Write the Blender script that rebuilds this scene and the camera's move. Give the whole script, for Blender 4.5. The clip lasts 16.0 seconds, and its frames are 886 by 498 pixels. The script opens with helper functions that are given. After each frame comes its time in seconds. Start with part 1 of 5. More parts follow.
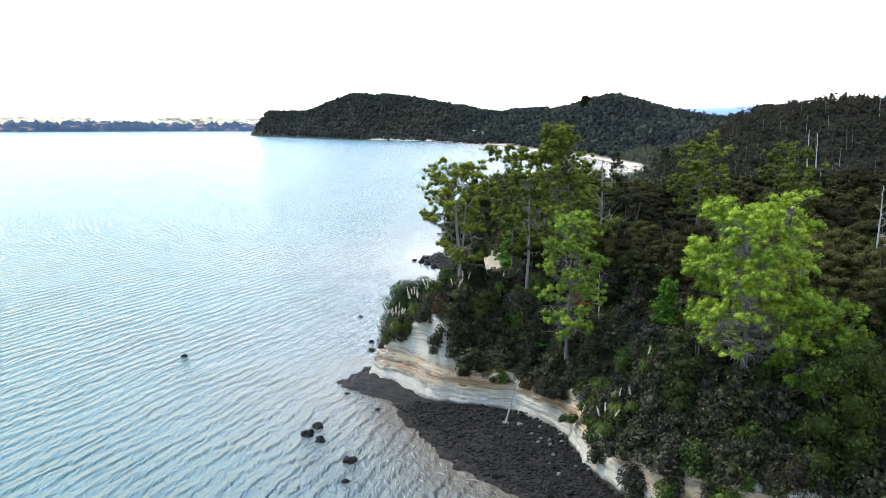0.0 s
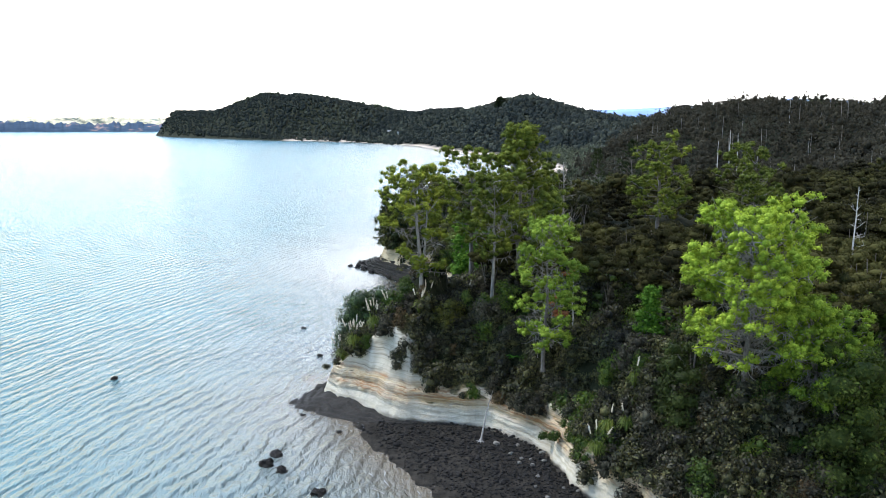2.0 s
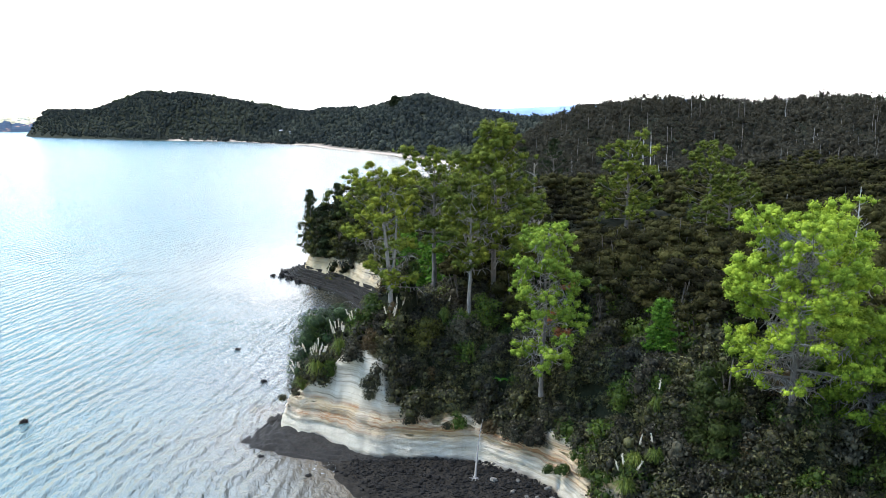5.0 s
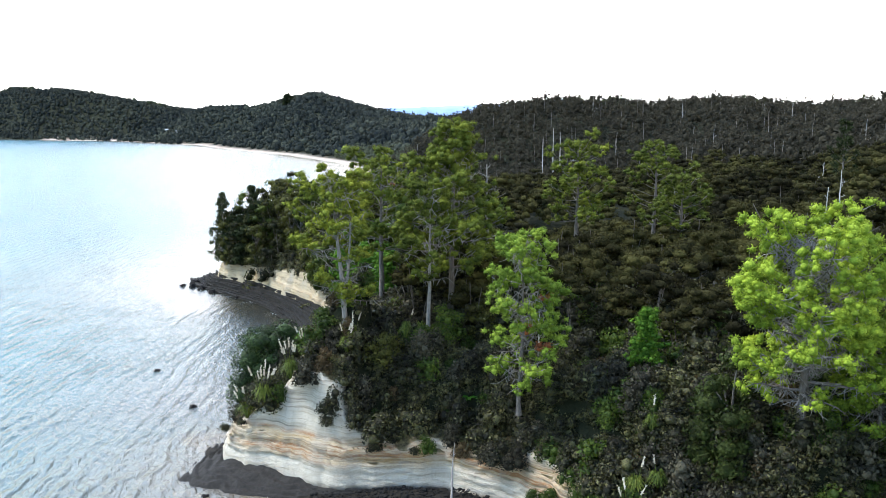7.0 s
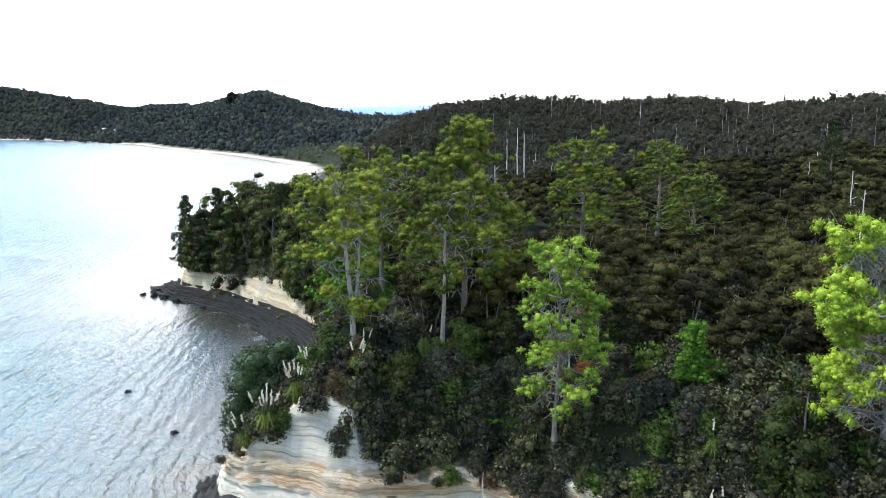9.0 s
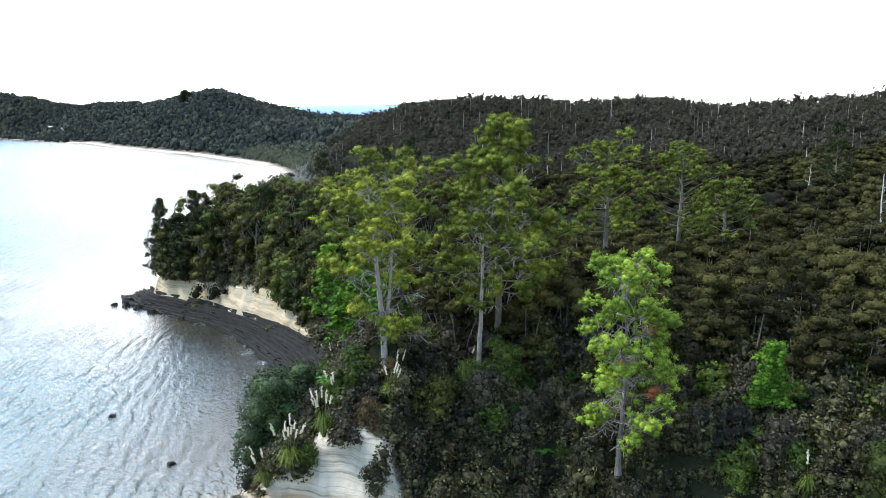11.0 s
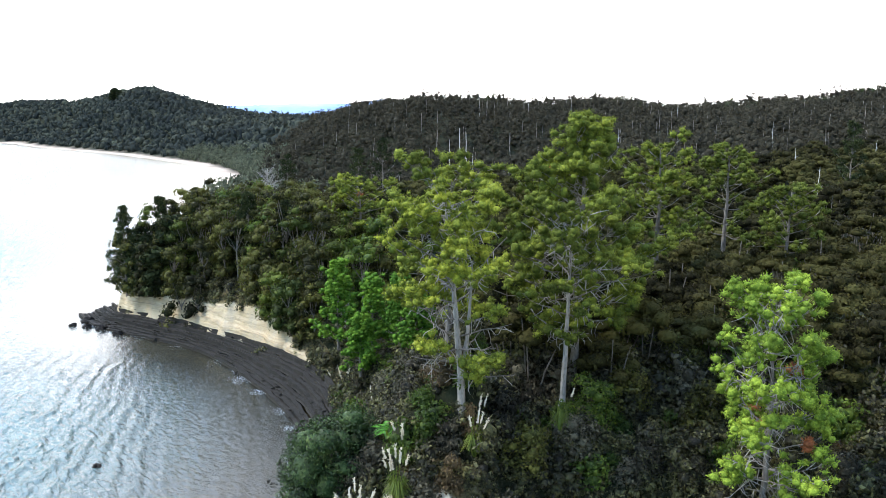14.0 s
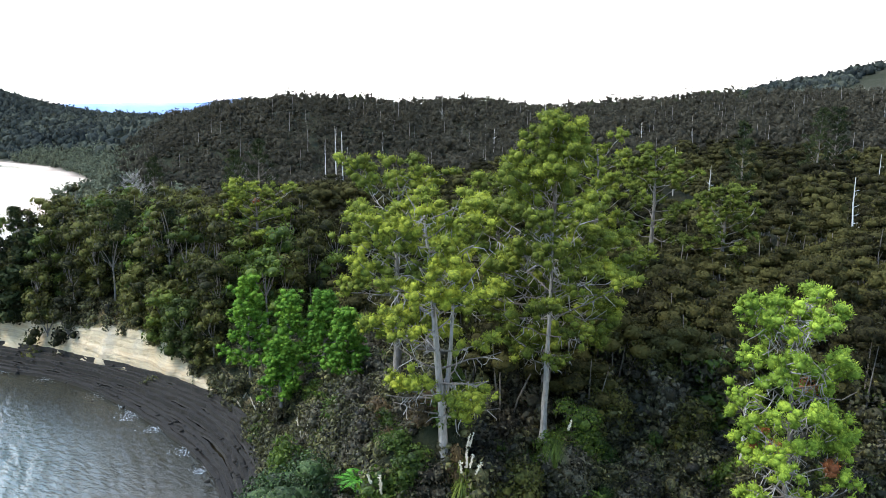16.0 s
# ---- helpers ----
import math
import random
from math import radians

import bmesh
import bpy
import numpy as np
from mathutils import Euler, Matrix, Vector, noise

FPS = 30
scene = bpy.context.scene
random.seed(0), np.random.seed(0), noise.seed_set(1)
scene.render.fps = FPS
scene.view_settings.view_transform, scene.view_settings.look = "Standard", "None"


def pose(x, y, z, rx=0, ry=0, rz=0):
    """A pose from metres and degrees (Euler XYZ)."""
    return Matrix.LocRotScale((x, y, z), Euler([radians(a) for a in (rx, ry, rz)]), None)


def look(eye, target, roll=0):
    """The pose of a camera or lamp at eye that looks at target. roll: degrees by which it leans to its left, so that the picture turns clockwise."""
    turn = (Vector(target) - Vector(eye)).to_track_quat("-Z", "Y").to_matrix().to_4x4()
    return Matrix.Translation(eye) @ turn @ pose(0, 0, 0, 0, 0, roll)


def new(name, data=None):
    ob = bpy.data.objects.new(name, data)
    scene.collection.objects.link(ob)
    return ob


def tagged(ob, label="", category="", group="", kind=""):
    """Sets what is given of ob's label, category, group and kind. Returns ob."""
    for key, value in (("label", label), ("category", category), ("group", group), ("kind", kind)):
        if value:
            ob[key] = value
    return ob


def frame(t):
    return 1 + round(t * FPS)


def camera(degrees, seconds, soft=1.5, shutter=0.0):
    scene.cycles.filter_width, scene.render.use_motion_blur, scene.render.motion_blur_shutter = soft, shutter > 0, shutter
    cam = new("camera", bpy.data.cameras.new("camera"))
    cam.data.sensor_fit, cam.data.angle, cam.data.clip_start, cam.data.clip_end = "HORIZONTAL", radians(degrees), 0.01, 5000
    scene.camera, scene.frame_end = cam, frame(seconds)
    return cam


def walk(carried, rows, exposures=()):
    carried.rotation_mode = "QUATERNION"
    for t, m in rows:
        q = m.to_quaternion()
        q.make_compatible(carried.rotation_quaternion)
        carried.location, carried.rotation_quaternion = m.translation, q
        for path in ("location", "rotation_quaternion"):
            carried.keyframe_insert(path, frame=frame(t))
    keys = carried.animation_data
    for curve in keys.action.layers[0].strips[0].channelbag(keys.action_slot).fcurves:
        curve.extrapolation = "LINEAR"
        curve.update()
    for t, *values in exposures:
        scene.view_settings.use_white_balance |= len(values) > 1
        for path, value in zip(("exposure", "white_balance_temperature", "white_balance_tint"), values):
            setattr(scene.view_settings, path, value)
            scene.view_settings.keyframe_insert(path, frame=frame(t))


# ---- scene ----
cam = camera(58.6, 16.0, soft=0.5)
METRES, EYE, TILT, LEAN, TURN = 70.0, 31.0, -8.9, 0.0, 0.0
ROWS = [
    (0.0, 0.0, 0.0, 0.0, -0.0, 0.0, -0.0),
    (0.5, -0.0191, 0.0205, 0.0026, -1.66, 0.01, 0.23),
    (1.0, -0.037, 0.0404, 0.0053, -3.42, 0.01, 0.51),
    (1.5, -0.0546, 0.0608, 0.0083, -4.72, -0.0, 0.68),
    (2.0, -0.0731, 0.0836, 0.0115, -6.23, -0.01, 0.92),
    (2.5, -0.0907, 0.1049, 0.0146, -7.15, -0.03, 1.0),
    (3.0, -0.1077, 0.1274, 0.0176, -8.05, -0.04, 1.11),
    (5.5, -0.1847, 0.2549, 0.0367, -15.94, -0.39, 2.49),
    (6.0, -0.2007, 0.2802, 0.0405, -18.0, -0.49, 2.73),
    (6.5, -0.2154, 0.3082, 0.0442, -20.18, -0.58, 3.04),
    (7.0, -0.229, 0.3357, 0.0483, -21.77, -0.69, 3.23),
    (7.5, -0.2412, 0.3632, 0.0519, -22.86, -0.75, 3.33),
    (8.0, -0.2534, 0.3934, 0.056, -24.22, -0.83, 3.51),
    (8.5, -0.2647, 0.422, 0.06, -25.13, -0.9, 3.62),
    (9.0, -0.2758, 0.4509, 0.0641, -25.8, -0.95, 3.65),
    (11.5, -0.3261, 0.6052, 0.086, -29.77, -1.23, 3.91),
    (12.0, -0.3346, 0.6362, 0.0903, -30.29, -1.27, 3.98),
    (12.5, -0.3425, 0.667, 0.0951, -30.9, -1.3, 4.05),
    (13.0, -0.3505, 0.7002, 0.1005, -31.61, -1.37, 4.1),
    (13.5, -0.3564, 0.7323, 0.1052, -32.4, -1.42, 4.21),
    (14.0, -0.3627, 0.7639, 0.1096, -33.79, -1.51, 4.34),
    (14.5, -0.3683, 0.7977, 0.1147, -35.77, -1.65, 4.57),
    (15.0, -0.3723, 0.8298, 0.1194, -38.09, -1.84, 4.86),
    (15.5, -0.3762, 0.8615, 0.1247, -40.88, -2.12, 5.24),
    (16.0, -0.3787, 0.8964, 0.1295, -44.15, -2.42, 5.61),
]
walk(cam, [(t, pose(0, 0, EYE, TILT, LEAN, TURN) @ pose(METRES * x, METRES * y, METRES * z, 90 + pitch, roll, yaw)) for t, x, y, z, yaw, pitch, roll in ROWS], [(0.0, 0.9), (6.0, 1.08), (16.0, 1.28)])

# ---------------------------------------------------------------- world, sun
SUN_AZ, SUN_EL = 304.0, 52.0          # degrees clockwise from north (+y), above the horizon


def make_world():
    w = bpy.data.worlds.new("sky")
    scene.world = w
    w.use_nodes = True
    nt = w.node_tree
    nt.nodes.clear()
    n, l = nt.nodes.new, nt.links.new
    out, bg = n("ShaderNodeOutputWorld"), n("ShaderNodeBackground")
    sky = n("ShaderNodeTexSky")
    sky.sky_type, sky.sun_disc = "NISHITA", False
    sky.sun_elevation, sky.sun_rotation = radians(SUN_EL), radians(SUN_AZ)
    sky.air_density, sky.dust_density, sky.ozone_density = 1.5, 0.3, 4.0
    # bright thin cloud over the east and along the horizon, blue sky to the west
    tc, sep = n("ShaderNodeTexCoord"), n("ShaderNodeSeparateXYZ")
    l(tc.outputs["Generated"], sep.inputs[0])
    noi = n("ShaderNodeTexNoise")
    noi.inputs["Scale"].default_value, noi.inputs["Detail"].default_value = 2.2, 4
    l(tc.outputs["Generated"], noi.inputs["Vector"])

    def math_node(op, a, b):
        m = n("ShaderNodeMath")
        m.operation = op
        for i, v in enumerate((a, b)):
            if isinstance(v, (int, float)):
                m.inputs[i].default_value = v
            else:
                l(v, m.inputs[i])
        return m.outputs[0]
    east = math_node("MULTIPLY", sep.outputs[0], 1.3)
    low = math_node("MULTIPLY", math_node("SUBTRACT", 0.34, sep.outputs[2]), 1.6)
    puff = math_node("MULTIPLY", math_node("SUBTRACT", noi.outputs[0], 0.5), 0.12)
    cover = math_node("ADD", math_node("ADD", math_node("ADD", east, low), puff), 0.42)
    ramp = n("ShaderNodeMapRange")
    ramp.interpolation_type = "SMOOTHSTEP"
    ramp.inputs[1].default_value, ramp.inputs[2].default_value = 0.15, 0.85
    l(cover, ramp.inputs[0])
    blue = n("ShaderNodeVectorMath")
    blue.operation = "SCALE"
    blue.inputs[3].default_value = SKY_BLUE
    l(sky.outputs[0], blue.inputs[0])
    mix = n("ShaderNodeMix")
    mix.data_type = "RGBA"
    mix.inputs["B"].default_value = (CLOUD * 1.015, CLOUD, CLOUD * 0.975, 1)
    l(ramp.outputs[0], mix.inputs["Factor"])
    l(blue.outputs[0], mix.inputs["A"])
    # thin bright cloud low in the north, lit from behind
    dot = n("ShaderNodeVectorMath")
    dot.operation = "DOT_PRODUCT"
    el, az = radians(16), radians(14)
    dot.inputs[1].default_value = (math.sin(az) * math.cos(el), math.cos(az) * math.cos(el), math.sin(el))
    l(tc.outputs["Generated"], dot.inputs[0])
    glow = math_node("POWER", math_node("MAXIMUM", dot.outputs["Value"], 0.0), 14.0)
    high = math_node("MULTIPLY", math_node("MAXIMUM", math_node("SUBTRACT", sep.outputs[2], 0.4), 0.0), 1.0)      # an overcast is brightest overhead
    gain = math_node("ADD", math_node("MULTIPLY", glow, GLOW), math_node("ADD", high, 1.18))
    lit = n("ShaderNodeVectorMath")
    lit.operation = "SCALE"
    l(mix.outputs["Result"], lit.inputs[0])
    l(gain, lit.inputs[3])
    l(lit.outputs[0], bg.inputs[0])
    bg.inputs[1].default_value = 1.0
    l(bg.outputs[0], out.inputs[0])


SKY_BLUE, CLOUD, GLOW = 0.19, 1.0, 1.9
make_world()
sun = new("sun", bpy.data.lights.new("sun", "SUN"))
sun.data.energy, sun.data.angle, sun.data.color = 2.7, radians(16), (1.0, 0.94, 0.84)
sun.matrix_world = look((0, 0, 0), (-math.sin(radians(SUN_AZ)) * math.cos(radians(SUN_EL)), -math.cos(radians(SUN_AZ)) * math.cos(radians(SUN_EL)), -math.sin(radians(SUN_EL))))

# ---------------------------------------------------------------- materials


class Mat:
    """A small builder of node materials."""

    def __init__(self, name, rough=0.8, spec=0.3):
        self.m = bpy.data.materials.new(name)
        self.m.use_nodes = True
        self.nt = self.m.node_tree
        self.bsdf = self.nt.nodes["Principled BSDF"]
        self.out = self.nt.nodes["Material Output"]
        self.bsdf.inputs["Roughness"].default_value = rough
        self.bsdf.inputs["Specular IOR Level"].default_value = spec

    def n(self, kind):
        return self.nt.nodes.new("ShaderNode" + kind)

    def l(self, a, b):
        self.nt.links.new(a, b)

    def pos(self, scale=(1, 1, 1), turn=0.0, world=True):
        v = self.n("NewGeometry").outputs["Position"] if world else self.n("TexCoord").outputs["Object"]
        mp = self.n("Mapping")
        mp.inputs["Scale"].default_value = scale
        mp.inputs["Rotation"].default_value = (0, 0, radians(turn))
        self.l(v, mp.inputs[0])
        return mp.outputs[0]

    def noise(self, vec, scale, detail=3, rough=0.55, distort=0.0):
        t = self.n("TexNoise")
        t.inputs["Scale"].default_value, t.inputs["Detail"].default_value = scale, detail
        t.inputs["Roughness"].default_value, t.inputs["Distortion"].default_value = rough, distort
        self.l(vec, t.inputs["Vector"])
        return t.outputs[0]

    def ramp(self, fac, stops):
        r = self.n("ValToRGB")
        e = r.color_ramp.elements
        while len(e) < len(stops):
            e.new(0.5)
        for el, (p, c) in zip(e, stops):
            el.position, el.color = p, (*c, 1)
        self.l(fac, r.inputs[0])
        return r.outputs[0]

    def mix(self, fac, a, b, blend="MIX"):
        x = self.n("Mix")
        x.data_type, x.blend_type = "RGBA", blend
        for key, v in (("Factor", fac), ("A", a), ("B", b)):
            if isinstance(v, (int, float)):
                x.inputs[key].default_value = v
            elif isinstance(v, tuple):
                x.inputs[key].default_value = (*v, 1)
            else:
                self.l(v, x.inputs[key])
        return x.outputs["Result"]

    def math(self, op, a, b=0.0, clamp=False):
        m = self.n("Math")
        m.operation, m.use_clamp = op, clamp
        for i, v in enumerate((a, b)):
            if isinstance(v, (int, float)):
                m.inputs[i].default_value = v
            else:
                self.l(v, m.inputs[i])
        return m.outputs[0]

    def attr(self, name):
        a = self.n("Attribute")
        a.attribute_name = name
        return a.outputs["Fac"]

    def bump(self, height, dist, strength=1.0, normal=None):
        b = self.n("Bump")
        b.inputs["Strength"].default_value, b.inputs["Distance"].default_value = strength, dist
        self.l(height, b.inputs["Height"])
        if normal is not None:
            self.l(normal, b.inputs["Normal"])
        self.l(b.outputs[0], self.bsdf.inputs["Normal"])
        return b.outputs[0]

    def color(self, c):
        self.l(c, self.bsdf.inputs["Base Color"])


def foliage(name, dark, mid, light, lucent=0.25, rough=0.6, spec=0.25, spread=0.5, grain_size=5.0, leaf=0.5):
    """Leaves: each leaf its own shade, each plant its own tone, larger patches over all."""
    m = Mat(name, rough, spec)
    isl = m.n("NewGeometry").outputs["Random Per Island"]
    obj = m.n("ObjectInfo").outputs["Random"]
    patch = m.noise(m.pos(), 0.35, 2)
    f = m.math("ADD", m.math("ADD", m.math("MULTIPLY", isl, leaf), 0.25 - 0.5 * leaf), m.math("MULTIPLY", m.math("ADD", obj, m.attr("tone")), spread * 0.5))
    grain = m.noise(m.pos(), grain_size, 3, 0.7)
    f = m.math("ADD", f, m.math("MULTIPLY", m.math("SUBTRACT", patch, 0.5), 0.5))
    f = m.math("ADD", f, m.math("MULTIPLY", m.math("SUBTRACT", grain, 0.5), 0.9))
    m.bump(grain, 0.5 / grain_size)
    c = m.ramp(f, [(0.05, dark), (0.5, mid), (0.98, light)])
    m.color(c)
    tr = m.n("BsdfTranslucent")
    m.l(c, tr.inputs[0])
    mx = m.n("MixShader")
    mx.inputs[0].default_value = lucent
    m.l(m.bsdf.outputs[0], mx.inputs[1])
    m.l(tr.outputs[0], mx.inputs[2])
    m.l(mx.outputs[0], m.out.inputs[0])
    return m.m


SCRUB = foliage("dark_scrub_leaves", (0.007, 0.0066, 0.0033), (0.036, 0.036, 0.014), (0.14, 0.134, 0.048), 0.2, 0.6, 0.25, leaf=0.75)
SCRUB_GREY = foliage("grey_scrub_leaves", (0.011, 0.010, 0.0065), (0.038, 0.035, 0.022), (0.105, 0.096, 0.062), 0.15, 0.7, 0.15, leaf=0.75)
SCRUB_GREEN = foliage("fresh_scrub_leaves", (0.012, 0.026, 0.004), (0.046, 0.078, 0.010), (0.14, 0.19, 0.02), 0.35)
SCRUB_BROWN = foliage("brown_bracken", (0.03, 0.02, 0.008), (0.09, 0.06, 0.025), (0.20, 0.14, 0.06))
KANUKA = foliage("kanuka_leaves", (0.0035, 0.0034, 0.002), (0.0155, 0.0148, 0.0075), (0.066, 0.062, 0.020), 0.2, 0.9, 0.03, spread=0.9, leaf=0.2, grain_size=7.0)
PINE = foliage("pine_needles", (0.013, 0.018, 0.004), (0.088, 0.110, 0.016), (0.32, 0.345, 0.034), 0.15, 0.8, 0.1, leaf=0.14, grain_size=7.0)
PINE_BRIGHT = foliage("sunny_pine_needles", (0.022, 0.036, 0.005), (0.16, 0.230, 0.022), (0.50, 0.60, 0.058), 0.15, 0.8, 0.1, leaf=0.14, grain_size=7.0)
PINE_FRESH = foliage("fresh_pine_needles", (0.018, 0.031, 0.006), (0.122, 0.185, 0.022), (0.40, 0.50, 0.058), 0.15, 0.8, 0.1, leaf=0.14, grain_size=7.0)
PINE_DARK = foliage("dark_conifer_needles", (0.006, 0.009, 0.004), (0.020, 0.028, 0.010), (0.055, 0.068, 0.022), 0.15, 0.8, 0.1)
PINE_YOUNG = foliage("young_pine_needles", (0.010, 0.030, 0.005), (0.050, 0.115, 0.012), (0.16, 0.27, 0.025), 0.15, 0.8, 0.1, leaf=0.14, grain_size=7.0)
BROADLEAF = foliage("broad_leaves", (0.008, 0.012, 0.003), (0.034, 0.048, 0.009), (0.15, 0.18, 0.026), 0.2, 0.7, 0.12, leaf=0.22)
SILVERLEAF = foliage("silvery_leaves", (0.009, 0.017, 0.006), (0.040, 0.072, 0.020), (0.24, 0.31, 0.10), 0.2, 0.6, 0.2)
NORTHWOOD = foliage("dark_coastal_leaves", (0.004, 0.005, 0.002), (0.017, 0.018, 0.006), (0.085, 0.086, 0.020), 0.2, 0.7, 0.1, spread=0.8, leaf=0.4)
RUSTY = foliage("dead_needles", (0.10, 0.03, 0.01), (0.28, 0.09, 0.03), (0.42, 0.18, 0.07), 0.3)
GRASSY = foliage("grass_blades", (0.03, 0.05, 0.008), (0.12, 0.16, 0.02), (0.30, 0.30, 0.06), 0.35)
PLUME = foliage("pampas_plume", (0.45, 0.40, 0.30), (0.62, 0.56, 0.45), (0.78, 0.74, 0.64), 0.35)
FERN = foliage("fern_fronds", (0.03, 0.11, 0.008), (0.07, 0.25, 0.015), (0.16, 0.40, 0.03), 0.4)
FARWOOD = foliage("far_forest_leaves", (0.028, 0.026, 0.020), (0.043, 0.040, 0.029), (0.066, 0.061, 0.043), 0.3, 1.0, 0.0, spread=0.4, grain_size=1.3)

# mild blue-green cast: distance haze is put into the leaf colour
HAZY_HILLWOOD = foliage("hazy_hill_leaves", (0.016, 0.020, 0.020), (0.028, 0.033, 0.030), (0.062, 0.068, 0.050), 0.1, 1.0, 0.0, spread=0.7, grain_size=0.6)
BEACHWOOD = foliage("grey_green_beach_leaves", (0.030, 0.034, 0.024), (0.068, 0.076, 0.050), (0.13, 0.14, 0.09), 0.15, 0.9, 0.05)


def bark_material(name, dark, light):
    m = Mat(name, 0.9, 0.2)
    v = m.pos((1, 1, 0.25))
    f = m.noise(v, 9, 5, 0.65)
    g = m.noise(m.pos(), 1.1, 2)
    c = m.ramp(m.math("ADD", m.math("MULTIPLY", f, 0.7), m.math("MULTIPLY", g, 0.3)), [(0.3, dark), (0.7, light)])
    m.color(c)
    m.bump(f, 0.05)
    return m.m


BARK = bark_material("pine_bark", (0.04, 0.034, 0.028), (0.19, 0.17, 0.15))
BARK_PALE = bark_material("pale_bark", (0.09, 0.08, 0.07), (0.32, 0.30, 0.27))
DEADWOOD = bark_material("bleached_deadwood", (0.20, 0.19, 0.18), (0.52, 0.50, 0.47))
TWIG = bark_material("grey_twigs", (0.09, 0.084, 0.08), (0.34, 0.32, 0.30))


def water_material():
    m = Mat("sea_water", 0.15, 0.5)
    m.bsdf.inputs["IOR"].default_value = 1.333
    near = m.attr("shallow")
    muddy = m.noise(m.pos(), 0.06, 3)
    bay = m.attr("sheltered")
    c = m.mix(near, (0.010, 0.160, 0.205), (0.125, 0.110, 0.082))
    c = m.mix(m.math("MULTIPLY", muddy, 0.55), c, (0.020, 0.050, 0.058))
    # bay's murky tint, darkened so the colour carries the slope's reflection
    c = m.mix(bay, c, (0.022, 0.021, 0.014))
    c = m.mix(m.attr("cove"), c, (0.115, 0.095, 0.068))
    m.color(c)
    def train(scale, turn, distort, power):
        w = m.n("TexWave")
        w.wave_type, w.bands_direction, w.wave_profile = "BANDS", "X", "SIN"
        w.inputs["Scale"].default_value, w.inputs["Distortion"].default_value = scale, distort
        w.inputs["Detail"].default_value, w.inputs["Detail Scale"].default_value = 3.0, 0.6
        m.l(m.pos((1, 1, 1), turn), w.inputs["Vector"])
        return m.math("POWER", w.outputs["Fac"], power)
    patch = m.noise(m.pos(), 0.12, 3)
    amp = m.math("MULTIPLY", m.math("ADD", m.math("MULTIPLY", patch, 2.0), -0.30, True), m.math("MULTIPLY", m.math("SUBTRACT", 1.0, m.math("MULTIPLY", near, 0.75)), m.math("SUBTRACT", 1.0, m.math("MULTIPLY", bay, 0.8))))
    swell = m.math("MULTIPLY", m.math("ADD", train(0.15, 23.0, 8.0, 1.1), m.math("MULTIPLY", train(0.31, 15.0, 9.0, 1.0), 0.45)), amp)
    chop = m.noise(m.pos((1.0, 0.36, 1), 23.0), 2.4, 3, 0.55, 0.5)
    rip = m.noise(m.pos((1.0, 0.6, 1), 28.0), 6.0, 3, 0.6)
    b = m.bump(swell, 0.52)
    calm = m.math("MULTIPLY", m.math("SUBTRACT", 1.0, m.math("MULTIPLY", near, 0.6)), m.math("SUBTRACT", 1.0, m.math("MULTIPLY", bay, 0.65)))
    b = m.bump(m.math("MULTIPLY", chop, calm), 0.58, 1.0, b)
    m.bump(rip, 0.05, 1.0, b)
    return m.m


def ground_material():
    m = Mat("leaf_litter_soil", 0.95, 0.1)
    f = m.noise(m.pos(), 1.3, 5, 0.65)
    g = m.noise(m.pos(), 0.11, 3)
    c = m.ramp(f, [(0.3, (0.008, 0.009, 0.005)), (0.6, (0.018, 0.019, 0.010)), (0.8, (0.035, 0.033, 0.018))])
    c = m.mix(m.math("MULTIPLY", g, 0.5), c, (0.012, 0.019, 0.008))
    sand = m.math("MULTIPLY", m.attr("sand"), 1.0, True)
    wet = m.ramp(m.noise(m.pos((1, 0.4, 1)), 0.05, 4), [(0.35, (0.30, 0.24, 0.19)), (0.65, (0.46, 0.38, 0.30))])
    silt = m.ramp(m.noise(m.pos(), 1.1, 4), [(0.35, (0.010, 0.009, 0.007)), (0.65, (0.028, 0.024, 0.019))])
    m.color(m.mix(m.attr("silt"), m.mix(sand, c, wet), silt))
    m.bump(f, 0.2)
    return m.m


